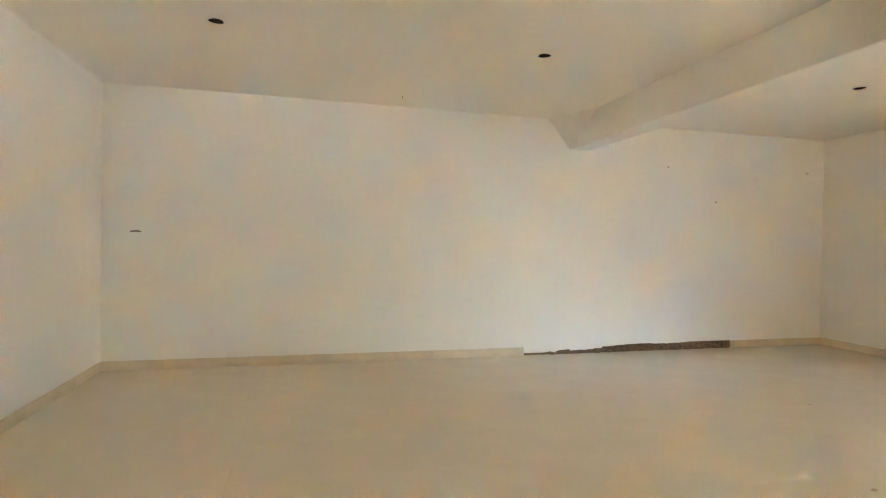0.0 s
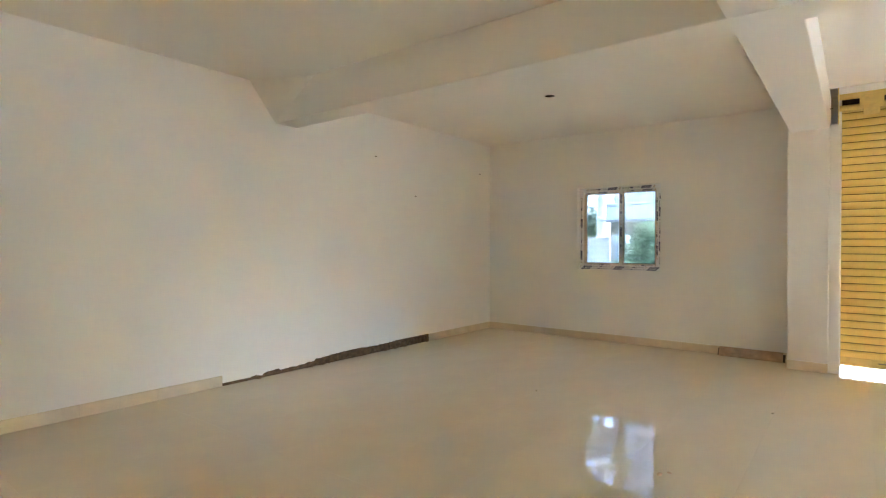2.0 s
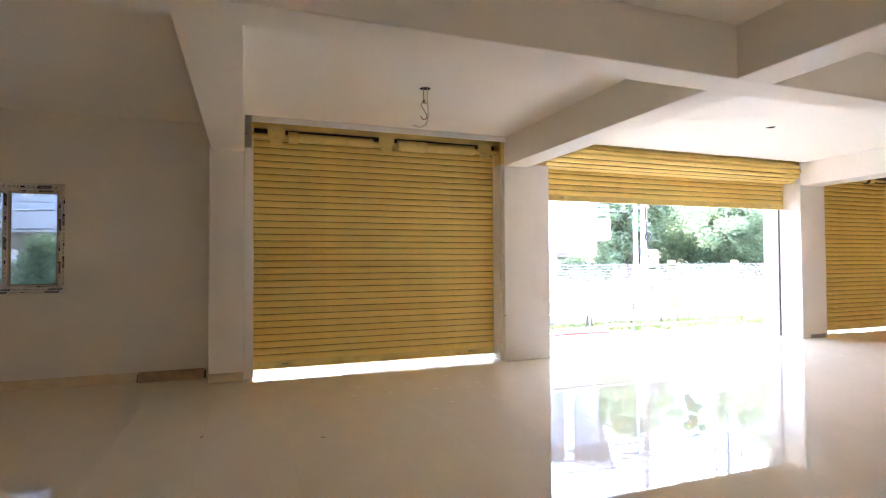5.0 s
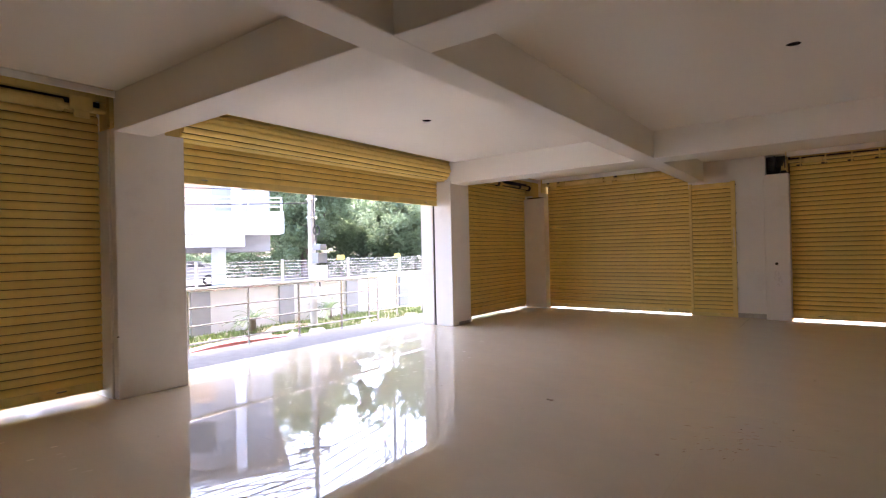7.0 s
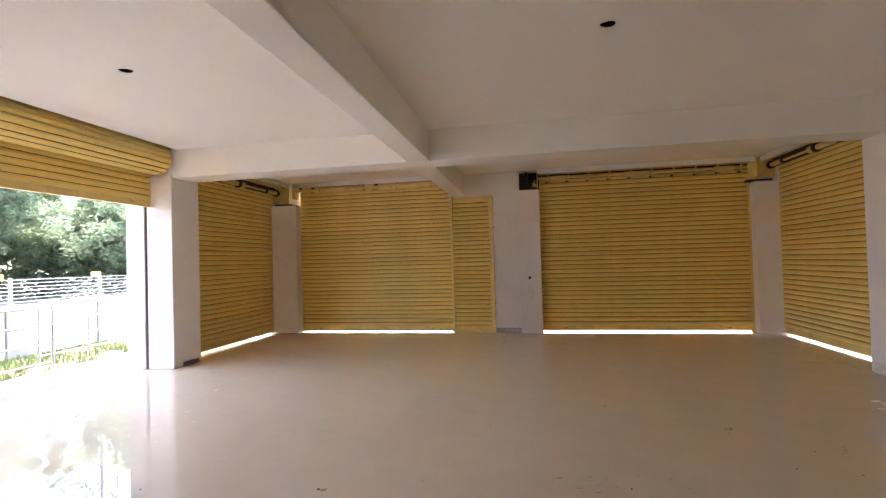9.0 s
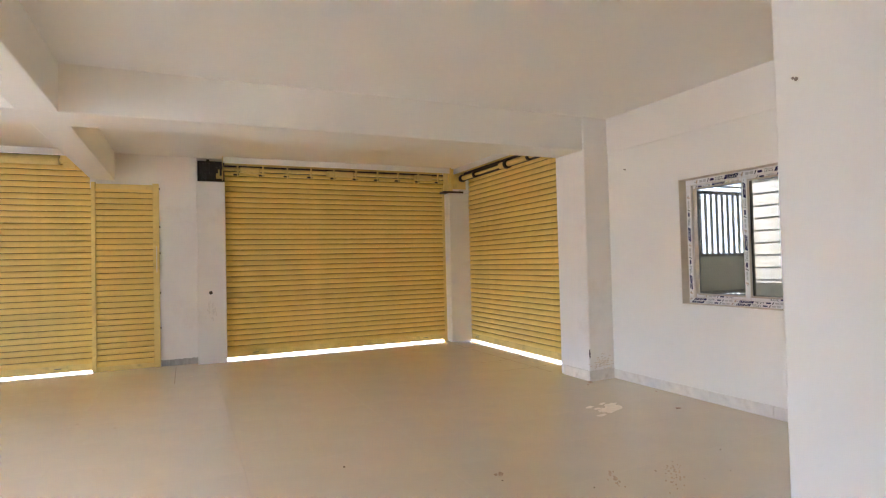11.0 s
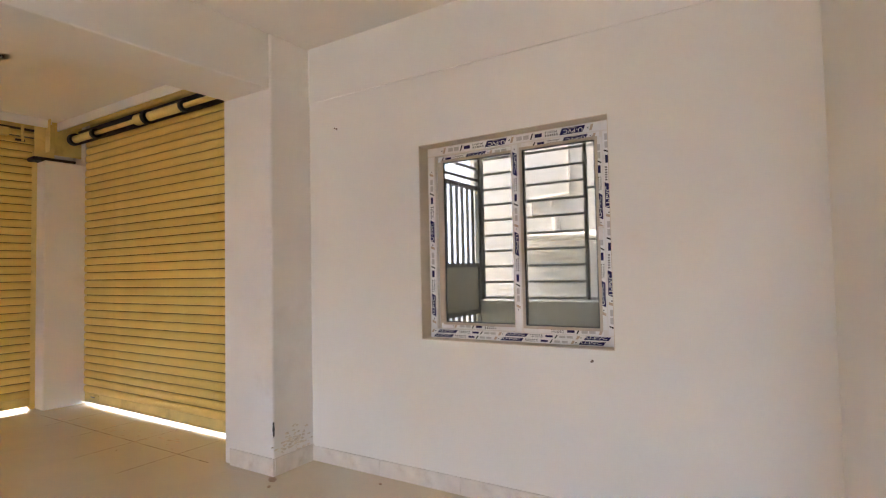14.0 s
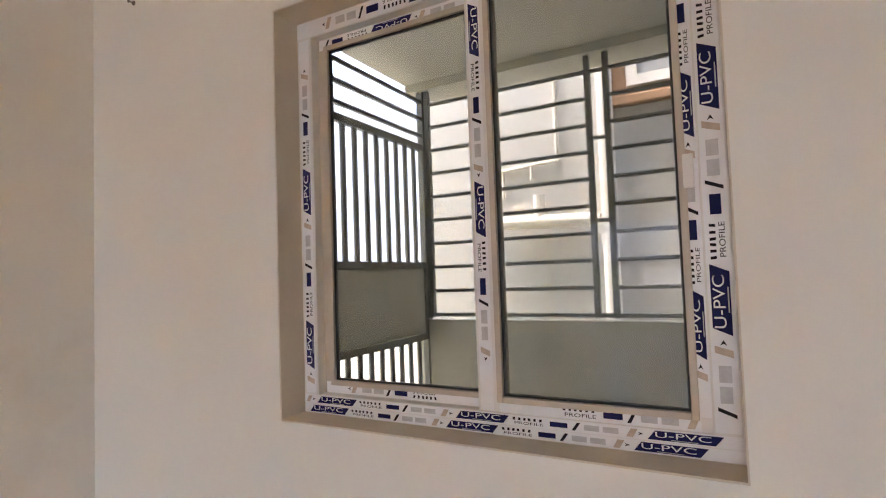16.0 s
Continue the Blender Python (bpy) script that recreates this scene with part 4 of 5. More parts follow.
# damp brown marks low on the column by the west shutter
ob = smear(0, 0, 90, 0.045, 0.016, material("damp_mark", (0.75, 0.67, 0.55), 0.9, 0.2, 30), "brown damp marks low on the column", 15, 0, 1.7)
ob.matrix_world = Matrix.Translation((-1.94, -6.7185, 0.19)) @ Matrix.Rotation(radians(90), 4, "X") @ Matrix.Rotation(radians(180), 4, "Y")

# ---- outside, east: platform, rail, planting, wall ----
bm = bmesh.new()
box(bm, 7.66, 8.78, -12.6, 7.5, -0.30, -0.004)
structure("pavement_east", bm, CONCRETE, "pale grey granite platform in front of the shutters", "platform")
bm = bmesh.new()
box(bm, -4.0, 7.66, -12.6, -11.41, -0.30, -0.006)
box(bm, -3.6, -2.76, -11.41, -7.3, -0.30, -0.006)
structure("pavement_south", bm, CONCRETE, "pale grey granite platform beyond the south shutters", "platform")
bm = bmesh.new()
ring = []
for r in (0.0, 40.0, 900.0):
    ring.append([bm.verts.new((3 + r * math.cos(2 * math.pi * i / 48), -2 + r * math.sin(2 * math.pi * i / 48), -0.31)) for i in range(48)] if r else bm.verts.new((3, -2, -0.31)))
for i in range(48):
    j = (i + 1) % 48
    bm.faces.new((ring[0], ring[1][i], ring[1][j]))
    bm.faces.new((ring[1][i], ring[2][i], ring[2][j], ring[1][j]))
structure("ground", bm, EARTH, "dusty open ground reaching to the horizon", "ground")
bm = bmesh.new()
box(bm, 11.55, 18.5, -70, 70, -0.305, -0.26)
structure("road", bm, ROAD, "pale worn concrete road", "road")
bm = bmesh.new()
n = 60
rows = []
for i in range(n + 1):
    y = -13 + i * 20.5 / n
    rows.append([bm.verts.new((8.79 + k * 2.5 / 6, y, -0.16 + 0.05 * noise.noise((k * 0.7, y * 1.3, 0)))) for k in range(7)])
for a, b in zip(rows, rows[1:]):
    for k in range(6):
        bm.faces.new((a[k], a[k + 1], b[k + 1], b[k]))
structure("planting_bed", bm, SOIL, "dry soil bed between platform and boundary wall", "soil")
random.seed(21)
verts, faces = [], []
for i in range(22000):
    y = random.uniform(-12.5, 2.5)
    x = 8.95 + 2.2 * random.random() ** 1.3
    if noise.noise((x * 1.1, y * 0.7, 5)) < -0.3:
        continue
    a, h, w = random.uniform(0, 6.28), random.uniform(0.03, 0.085), random.uniform(0.008, 0.016)
    c, s_ = math.cos(a), math.sin(a)
    k = len(verts)
    lx, ly = random.uniform(-0.05, 0.05), random.uniform(-0.05, 0.05)
    verts += [(x - c * w, y - s_ * w, -0.16), (x + c * w, y + s_ * w, -0.16), (x + lx, y + ly, -0.14 + h)]
    faces.append((k, k + 1, k + 2))
me = bpy.data.meshes.new("grass")
me.from_pydata(verts, [], faces)
me.materials.append(GRASS)
tagged(new("grass", me), "patchy green grass in the planting bed", "grass", kind="stuff")
# low red kerb
bm = bmesh.new()
arc = [(8.86 + 0.30 * math.sin(math.pi * k / 14) + 0.0, -3.1 - 1.95 * k / 14) for k in range(15)]
for (xa, ya), (xb, yb) in zip(arc, arc[1:]):
    vs = [bm.verts.new(p) for p in ((xa, ya, -0.2), (xa + 0.24, ya, -0.2), (xa + 0.24, ya, -0.02), (xa, ya, -0.02), (xb, yb, -0.2), (xb + 0.24, yb, -0.2), (xb + 0.24, yb, -0.02), (xb, yb, -0.02))]
    for f in ((0, 1, 2, 3), (4, 5, 6, 7), (0, 1, 5, 4), (1, 2, 6, 5), (2, 3, 7, 6), (3, 0, 4, 7)):
        bm.faces.new([vs[i] for i in f])
tagged(new("kerb", finish(bm, "kerb", RED)), "low curved red painted kerb in the planting bed", "kerb", kind="structure")
random.seed(5)
for i in range(34):
    r = random.uniform(0.04, 0.13)
    bm = bmesh.new()
    bmesh.ops.create_icosphere(bm, subdivisions=2, radius=r)
    for v in bm.verts:
        v.co *= 1 + 0.25 * noise.noise(v.co * (1.5 / r) + Vector((i * 3, 0, 0)))
        v.co.z *= 0.6
    ob = new("garden_stone", finish(bm, "garden_stone", STONE, True))
    ob.location = (random.uniform(8.86, 9.35), random.uniform(-9, 1.5), -0.14 + r * 0.25)
    tagged(ob, "rough grey stone on the soil bed", "stone", "stones along the planting bed")

# boundary wall with grey pilasters
t = thing("wall_boundary", "low white boundary wall with grey pilasters", "wall", kind="structure")
bm = bmesh.new()
box(bm, 11.3, 11.5, -30, 4.4, -0.31, 0.70)
part("wall_body", bm, WHITE_WALL, t)
part("coping", rounded_box(11.24, 11.56, -30, 4.42, 0.70, 0.77, 0.01, 1), WHITE_WALL, t)
mesh = finish(rounded_box(11.25, 11.299, -0.2, 0.2, -0.31, 0.70, 0.006, 1), "pilaster", GREY_WALL)
for i in range(12):
    piece("pilaster", mesh, t, pose(0, 1.45 - i * 2.045, 0))


# stainless rail on the platform edge
def railing(x, ys, label, m=None):
    t = thing("railing", label, "railing", m)
    bm = bmesh.new()
    rod(bm, (0, 0, 0), (0, 0, 0.90), 0.021, seg=12)
    post = finish(bm, "post", STEEL, False)
    for y in ys:
        piece("post", post, t, pose(x, y, -0.004))
    for z, r in ((0.915, 0.027), (0.655, 0.013), (0.40, 0.013), (0.145, 0.013)):
        bm = bmesh.new()
        rod(bm, (x, ys[0], z), (x, ys[-1], z), r, seg=10)
        part("handrail" if r > 0.02 else "rail", bm, STEEL, t)
    return t


railing(8.61, [2.85 - 0.975 * i for i in range(11)], "stainless steel pipe railing along the platform edge")
railing(0, [0, -0.9, -1.8], "short stainless steel pipe railing turned beside the steps", pose(9.2, -7.25, -0.0, 0, 0, 0))


# ---- plants ----
def cycad(x, y, seed):
    random.seed(seed)
    t = thing("cycad_plant", "small spiky green cycad palm in the soil bed", "plant", pose(x, y, -0.12), "cycads in the planting bed")
    bm = bmesh.new()
    rod(bm, (0, 0, 0), (0, 0, 0.22), 0.075, 0.06, seg=10)
    part("trunk", bm, BARK, t)
    for i in range(22):
        a, up = random.uniform(0, 6.28), random.uniform(0.2, 1.1)
        bm = bmesh.new()
        length = random.uniform(0.45, 0.62)
        pts = []
        for k in range(9):
            u = k / 8
            rr, zz = length * u * math.cos(up) + 0.1 * u * u, 0.22 + length * u * math.sin(up) - 0.28 * u * u
            pts.append(Vector((rr * math.cos(a), rr * math.sin(a), zz)))
        side = Vector((-math.sin(a), math.cos(a), 0))
        for k in range(1, 9):
            for sg in (-1, 1):
                for o in (0, 0.5):
                    base = pts[k - 1].lerp(pts[k], o)
                    tip = base + side * sg * 0.11 * (1 - 0.6 * k / 8) + (pts[k] - pts[k - 1]) * 0.9
                    w = (pts[k] - pts[k - 1]) * 0.22
                    bm.faces.new([bm.verts.new(q) for q in (base - w, base + w, tip)])
        tube(bm, pts, 0.004, 4)
        part("frond", bm, LEAF, t)


cycad(10.7, -5.46, 31)
cycad(10.9, -7.65, 32)
cycad(10.4, -1.6, 33)


def tree(name, x, y, h, r, seed, leaves, size, label, mat=LEAF, z=-0.3, trunk_h=None):
    random.seed(seed)
    t = thing(name, label, "tree", pose(x, y, z), "trees beyond the road")
    bm = bmesh.new()
    th = trunk_h or h * 0.38
    tr = 0.035 * h * 0.6
    rod(bm, (0, 0, 0), (0.1, 0.05, th), tr, tr * 0.65, seg=9)
    tips = []
    for i in range(9):
        a = 2 * math.pi * i / 9 + random.uniform(-0.3, 0.3)
        b = Vector((r * 0.62 * math.cos(a) * random.uniform(0.5, 1), r * 0.62 * math.sin(a) * random.uniform(0.5, 1), th + (h - th) * random.uniform(0.08, 0.85)))
        s0 = Vector((0.1, 0.05, th * random.uniform(0.75, 1.0)))
        mid = s0.lerp(b, 0.5) + Vector((0, 0, 0.3))
        rod(bm, s0, mid, tr * 0.4, tr * 0.25, seg=6)
        rod(bm, mid, b, tr * 0.25, tr * 0.08, seg=6)
        tips += [b, mid]
        for j in range(3):
            c = b + Vector((random.gauss(0, r * 0.28), random.gauss(0, r * 0.28), random.gauss(0.1, h * 0.07)))
            rod(bm, b, c, tr * 0.08, tr * 0.03, seg=4)
            tips.append(c)
    part("trunk", bm, BARK, t)
    clumps = []
    for p in tips:
        for j in range(3):
            clumps.append((p + Vector((random.gauss(0, r * 0.18), random.gauss(0, r * 0.18), random.gauss(0, h * 0.06))), random.uniform(0.10, 0.24) * r))
    vs, fs = [], []
    for i in range(int(leaves * 1.5)):
        c, cr = random.choice(clumps)
        d = Vector((random.gauss(0, 1), random.gauss(0, 1), random.gauss(0, 0.8)))
        p = c + d.normalized() * cr * random.random() ** 0.4
        n1 = Vector((random.gauss(0, 1), random.gauss(0, 1), random.gauss(0, 0.6))).normalized()
        n2 = n1.cross(Vector((random.gauss(0, 1), random.gauss(0, 1), random.gauss(0, 1)))).normalized()
        k, sz = len(vs), 0.78 * size * random.uniform(0.6, 1.3)
        vs += [tuple(p - n1 * sz), tuple(p + n2 * sz * 0.45), tuple(p + n1 * sz), tuple(p - n2 * sz * 0.45)]
        fs.append((k, k + 1, k + 2, k + 3))
    me = bpy.data.meshes.new("crown")
    me.from_pydata(vs, [], fs)
    me.materials.append(mat)
    ob = new("crown", me)
    ob.parent = t
    return t


def hedge(x0, y0, x1, y1, h, seed, n):
    random.seed(seed)
    t = thing("hedge", "dense dark green hedge along the far road side", "hedge", pose(x0, y0, -0.3, 0, 0, math.degrees(math.atan2(y1 - y0, x1 - x0))))
    length = math.hypot(x1 - x0, y1 - y0)
    bm = bmesh.new()
    for i in range(int(length / 0.8)):
        rod(bm, (0.4 + i * 0.8, 0, 0), (0.4 + i * 0.8 + random.uniform(-0.2, 0.2), random.uniform(-0.2, 0.2), h * 0.8), 0.03, 0.012, seg=5)
    part("stems", bm, BARK, t)
    vs, fs = [], []
    for i in range(n):
        x = random.uniform(0, length)
        hh = h * (0.75 + 0.35 * noise.noise((x * 0.5, seed, 0)))
        p = Vector((x, random.gauss(0, 0.45), hh * random.random() ** 0.7))
        n1 = Vector((random.gauss(0, 1), random.gauss(0, 1), random.gauss(0, 0.6))).normalized()
        n2 = n1.cross(Vector((random.gauss(0, 1), random.gauss(0, 1), random.gauss(0, 1)))).normalized()
        k, sz = len(vs), 0.13 * random.uniform(0.6, 1.4)
        vs += [tuple(p - n1 * sz), tuple(p + n2 * sz * 0.5), tuple(p + n1 * sz), tuple(p - n2 * sz * 0.5)]
        fs.append((k, k + 1, k + 2, k + 3))
    me = bpy.data.meshes.new("foliage")
    me.from_pydata(vs, [], fs)
    me.materials.append(LEAF)
    ob = new("foliage", me)
    ob.parent = t


hedge(38, -24, 12, -38, 2.3, 301, 16000)
hedge(46, -14, 38, -24, 2.6, 302, 7000)
E0 = Vector((1.5, 0.63, 0))


def spot(heading, dist):
    p = E0 + Vector((*heading, 0)).normalized() * dist
    return p.x, p.y


ROADSIDE = (((0.80, -0.60), 46, 15.5, 5.6, 15000), ((0.775, -0.63), 40, 14.0, 4.6, 14000), ((0.767, -0.642), 37, 11.6, 3.2, 13000), ((0.735, -0.678), 46, 12.5, 3.3, 12000), ((0.630, -0.777), 40, 10.6, 3.6, 12000),
            ((0.605, -0.796), 43, 12.0, 4.4, 12000), ((0.60, -0.80), 36, 9.0, 4.0, 11000), ((0.84, -0.54), 55, 17, 5.6, 11000), ((0.57, -0.82), 40, 8.5, 4.4, 8000), ((0.79, -0.613), 58, 17.5, 6.0, 11000), ((0.875, -0.48), 52, 14, 5.2, 9000))
for i, (d, dist, h, r, lv) in enumerate(ROADSIDE + (((0.70, -0.714), 42, 5.2, 3.4, 8000), ((0.685, -0.729), 50, 6.6, 3.4, 8000))):
    x, y = spot(d, dist)
    tree("tree", x, y, h, r, 60 + i, int(lv * 1.6), 0.17, "leafy green roadside tree with an uneven crown", LEAF if i % 2 else LEAF_LIGHT, trunk_h=1.7)
tree("tree", 16.5, 9.6, 6.5, 2.2, 80, 5000, 0.14, "leafy green tree with a pale trunk beside the road", LEAF)
tree("tree", 27, 16.5, 8.5, 3.6, 81, 6000, 0.2, "leafy green tree with a broad crown behind the wall", LEAF)

tree("tree", 19.6, 10.8, 6.0, 1.5, 82, 5000, 0.13, "leafy green tree branching low beside the pale house", LEAF_LIGHT, trunk_h=0.9)


def shrub(x, y, z, r, h, seed, label, n=3500, size=0.06):
    random.seed(seed)
    t = thing("shrub", label, "shrub", pose(x, y, z))
    bm = bmesh.new()
    for i in range(9):
        a = random.uniform(0, 6.28)
        rod(bm, (0, 0, 0), (r * 0.5 * math.cos(a), r * 0.5 * math.sin(a), h * random.uniform(0.5, 0.8)), 0.02, 0.006, seg=5)
    part("stems", bm, BARK, t)
    vs, fs = [], []
    for i in range(n):
        a, u = random.uniform(0, 6.28), random.random()
        rr = r * (0.55 + 0.45 * math.sin(math.pi * min(1, u + 0.15))) * random.random() ** 0.45 * (1 + 0.25 * math.sin(3 * a + 4 * u))
        p = Vector((rr * math.cos(a), rr * math.sin(a), h * (0.1 + 0.9 * u) + random.gauss(0, 0.06)))
        n1 = Vector((random.gauss(0, 1), random.gauss(0, 1), random.gauss(0, 0.7))).normalized()
        n2 = n1.cross(Vector((random.gauss(0, 1), random.gauss(0, 1), random.gauss(0, 1)))).normalized()
        k, sz = len(vs), size * random.uniform(0.6, 1.4)
        vs += [tuple(p - n1 * sz), tuple(p + n2 * sz * 0.5), tuple(p + n1 * sz), tuple(p - n2 * sz * 0.5)]
        fs.append((k, k + 1, k + 2, k + 3))
    me = bpy.data.meshes.new("foliage")
    me.from_pydata(vs, [], fs)
    me.materials.append(LEAF_LIGHT)
    ob = new("foliage", me)
    ob.parent = t


shrub(15.9, 6.25, -0.3, 1.0, 2.3, 91, "rounded green shrub by the beige wall", 7000)


# ---- far buildings, pole, fence, car ----
B = pose(22.2, -15.0, -0.3, 0, 0, 58)     # local x along the front, y towards the room
t = thing("balcony_house", "white concrete house with a long balcony on columns", "house", B)
# wall set back behind the balcony, its shade put into a darker grey
bm = bmesh.new()
box(bm, 0.5, 15, -9, -2.2, 1.9, 9.5)
part("wall", bm, material("shaded_house_wall", (0.24, 0.245, 0.26), 0.8, 0.05, 2, 0.2, 30), t)
part("roof", rounded_box(-0.2, 15.4, -9.4, -1.6, 9.5, 9.8, 0.02, 1), WHITE_WALL, t)
bal = part("balcony", rounded_box(0, 15, -2.4, 0, 2.72, 3.74, 0.02, 1), WHITE_WALL, t)
part("balcony_beam", rounded_box(1.75, 15, -2.4, -0.25, 2.12, 2.715, 0.02, 1), WHITE_WALL, t)
for x in (2.6, 7.0, 11.5):
    part("pillar", rounded_box(x, x + 0.62, -1.2, -0.6, 0, 2.13, 0.02, 1), GREY_WALL, t)
for z in (3.98, 4.2, 4.4):
    bm = bmesh.new()
    rod(bm, (0.1, -0.1, z), (14.9, -0.1, z), 0.03, seg=8)
    part("balcony_rail", bm, WHITE_WALL, bal)
for i in range(11):
    bm = bmesh.new()
    rod(bm, (0.1 + i * 1.48, -0.1, 3.7), (0.1 + i * 1.48, -0.1, 4.42), 0.04, seg=8)
    part("balcony_post", bm, WHITE_WALL, bal)
for x in (3.2, 7.6, 11.6):
    part("balcony_door", rounded_box(x, x + 1.5, -2.2, -2.14, 3.74, 6.0, 0.01, 1), BROWN_PAINT, t, "brown wooden door")
    part("window", rounded_box(x, x + 1.6, -2.2, -2.14, 7.0, 8.4, 0.01, 1), CAR_GLASS, t, "dark glass window")
for x in (1.8, 5.9, 10.2):
    part("wall_pier", rounded_box(x, x + 0.5, -2.2, -1.7, 3.74, 9.5, 0.01, 1), WHITE_WALL, t)

t = thing("beige_house", "white house front with a ledge above a beige lower wall", "house", pose(20.5, 2.0, -0.58))
bm = bmesh.new()
box(bm, 0, 8, 0, 7.3, 0, 2.9)
part("lower_wall", bm, material("beige_paint", (0.42, 0.37, 0.29), 0.8, 0.05, 2), t)
part("ledge", rounded_box(-0.5, 8, -0.3, 7.6, 2.9, 3.6, 0.02, 1), WHITE_WALL, t)
bm = bmesh.new()
box(bm, 0.3, 8, 0, 7.3, 3.6, 10)
part("upper_wall", bm, WHITE_WALL, t)
for y in (1.0, 3.4, 5.6):
    part("window", rounded_box(0.26, 0.32, y, y + 1.2, 4.8, 6.3, 0.01, 1), GREY_WALL, t, "pale grey window")
    part("lower_window", rounded_box(-0.03, 0.03, y, y + 0.8, 1.0, 2.0, 0.01, 1), CAR_GLASS, t, "dark lower window")
part("roof", rounded_box(-0.3, 8.3, -0.3, 7.6, 10, 10.3, 0.02, 1), WHITE_WALL, t)
t = thing("white_board", "plain white board standing against the platform railing", "board", pose(8.66, 4.93, -0.02))
part("sheet", rounded_box(0, 0.03, 0, 1.35, 0, 1.54, 0.004, 1), UPVC, t)
t = thing("concrete_pole", "pale round concrete pole standing behind the boundary wall", "pole", pose(11.62, 6.22, -0.3))
bm = bmesh.new()
rod(bm, (0, 0, 0), (0, 0, 7.6), 0.105, 0.085, seg=18)
part("shaft", bm, WHITE_WALL, t)
for z in (2.3, 3.4, 4.9):
    bm = bmesh.new()
    rod(bm, (0, 0, z), (0, 0, z + 0.04), 0.112, seg=18)
    part("band", bm, STEEL, t)
t = thing("gate_pier", "low pale gate pier with a broad cap beside the shrub", "pier", pose(18.2, 7.95, -0.3))
part("shaft", rounded_box(0, 0.35, 0, 0.34, 0, 1.68, 0.01, 1), GREY_WALL, t)
part("cap", rounded_box(-0.06, 0.41, -0.06, 0.40, 1.68, 2.05, 0.01, 1), NEIGHBOUR, t)


def cable_run(a, b, sag, r=0.012):
    a, b = Vector(a), Vector(b)
    bm = bmesh.new()
    pts = [a.lerp(b, k / 16) - Vector((0, 0, sag * 4 * (k / 16) * (1 - k / 16))) for k in range(17)]
    tube(bm, pts, r, 5)
    ob = new("overhead_cable", finish(bm, "overhead_cable", CABLE))
    tagged(ob, "thin black overhead cable sagging along the road", "cable", "overhead cables")


# service pole with boxes
t = thing("utility_pole", "grey concrete utility pole with service boxes and cables", "utility pole", pose(10.25, -6.65, -0.2))
bm = bmesh.new()
rod(bm, (0, 0, 0), (0, 0, 3.3), 0.075, 0.066, seg=14)
rod(bm, (0, 0, 3.3), (0, 0, 8.2), 0.045, 0.035, seg=14)
part("shaft", bm, POLE, t)
for i, (z, h, w) in enumerate(((1.05, 0.30, 0.17), (1.40, 0.22, 0.15), (0.65, 0.22, 0.13), (1.68, 0.12, 0.10))):
    part("service_box", rounded_box(-0.28 - 0.02 * i, -0.10, -w, w * 0.7, z, z + h, 0.01, 1), UPVC if i % 2 == 0 else GREY_WALL, t, "pale grey service box")
for z in (2.35, 2.75, 3.1):
    part("band", rounded_box(-0.085, 0.085, -0.085, 0.085, z, z + 0.05, 0.02, 2), STEEL, t)
for z in (4.6, 5.4, 6.2):
    part("cross_arm", rounded_box(-0.04, 0.04, -0.75, 0.75, z, z + 0.08, 0.004, 1), STEEL, t)
    for y in (-0.65, -0.25, 0.25, 0.65):
        bm = bmesh.new()
        rod(bm, (0, y, z + 0.08), (0, y, z + 0.24), 0.035, 0.02, seg=8)
        part("insulator", bm, UPVC, t)
bm = bmesh.new()
tube(bm, [(-0.13, 0.05, 3.0), (-0.20, 0.12, 2.6), (-0.16, 0.05, 2.1), (-0.14, 0.0, 1.6), (-0.16, -0.05, 0.9)], 0.014)
tube(bm, [(-0.14 + 0.0, 0.085 * math.cos(a), 2.1 + 0.10 * math.sin(a)) for a in np.linspace(0, 6.28, 16)], 0.016)
part("cable_coil", bm, CABLE, t)
random.seed(77)
for i in range(16):
    z = 2.5 + 0.26 * i
    cable_run((10.25 + random.uniform(-0.1, 0.1), -6.65, z), (13.5 + random.uniform(-1, 1), 26, z + random.uniform(-0.3, 1.0)), random.uniform(0.15, 0.7))
    if i < 10:
        cable_run((10.25, -6.65, z + 0.4), (14 + i * 0.4, -40, z + 1.0), random.uniform(0.3, 0.9))
for i in range(7):
    cable_run((10.25, -6.65, 3.2 + 0.2 * i), (21.0, 4.0 + i * 0.5, 4.6 + 0.35 * i), 0.3)
for i in range(8):
    cable_run((10.25, -6.65, 2.75 + 0.11 * i), (12.9 + 0.1 * i, 24, 2.95 + 0.12 * i + 0.25 * (i % 3)), 0.45, 0.010)

# wire strands on the boundary wall
t = thing("wire_fence", "wire strand fence on thin pale posts above the wall", "fence", pose(11.4, 0, 0.77))
bm = bmesh.new()
box(bm, -0.022, 0.022, -0.022, 0.022, 0, 0.52)
mesh = finish(bm, "post", POLE)
for i in range(14):
    piece("post", mesh, t, pose(0, 1.45 - 2.045 * i, 0))
for k in range(7):
    bm = bmesh.new()
    rod(bm, (0, 1.45, 0.07 + k * 0.068), (0, -25.7, 0.07 + k * 0.068), 0.0045, seg=5)
    part("wire_strand", bm, STEEL, t)
for y in (-8.5, -10.69):
    part("notice_plate", rounded_box(-0.03, -0.024, y - 0.13, y + 0.13, 0.47, 0.59, 0.001, 1), SIGN_YELLOW, t, "small yellow notice plate")


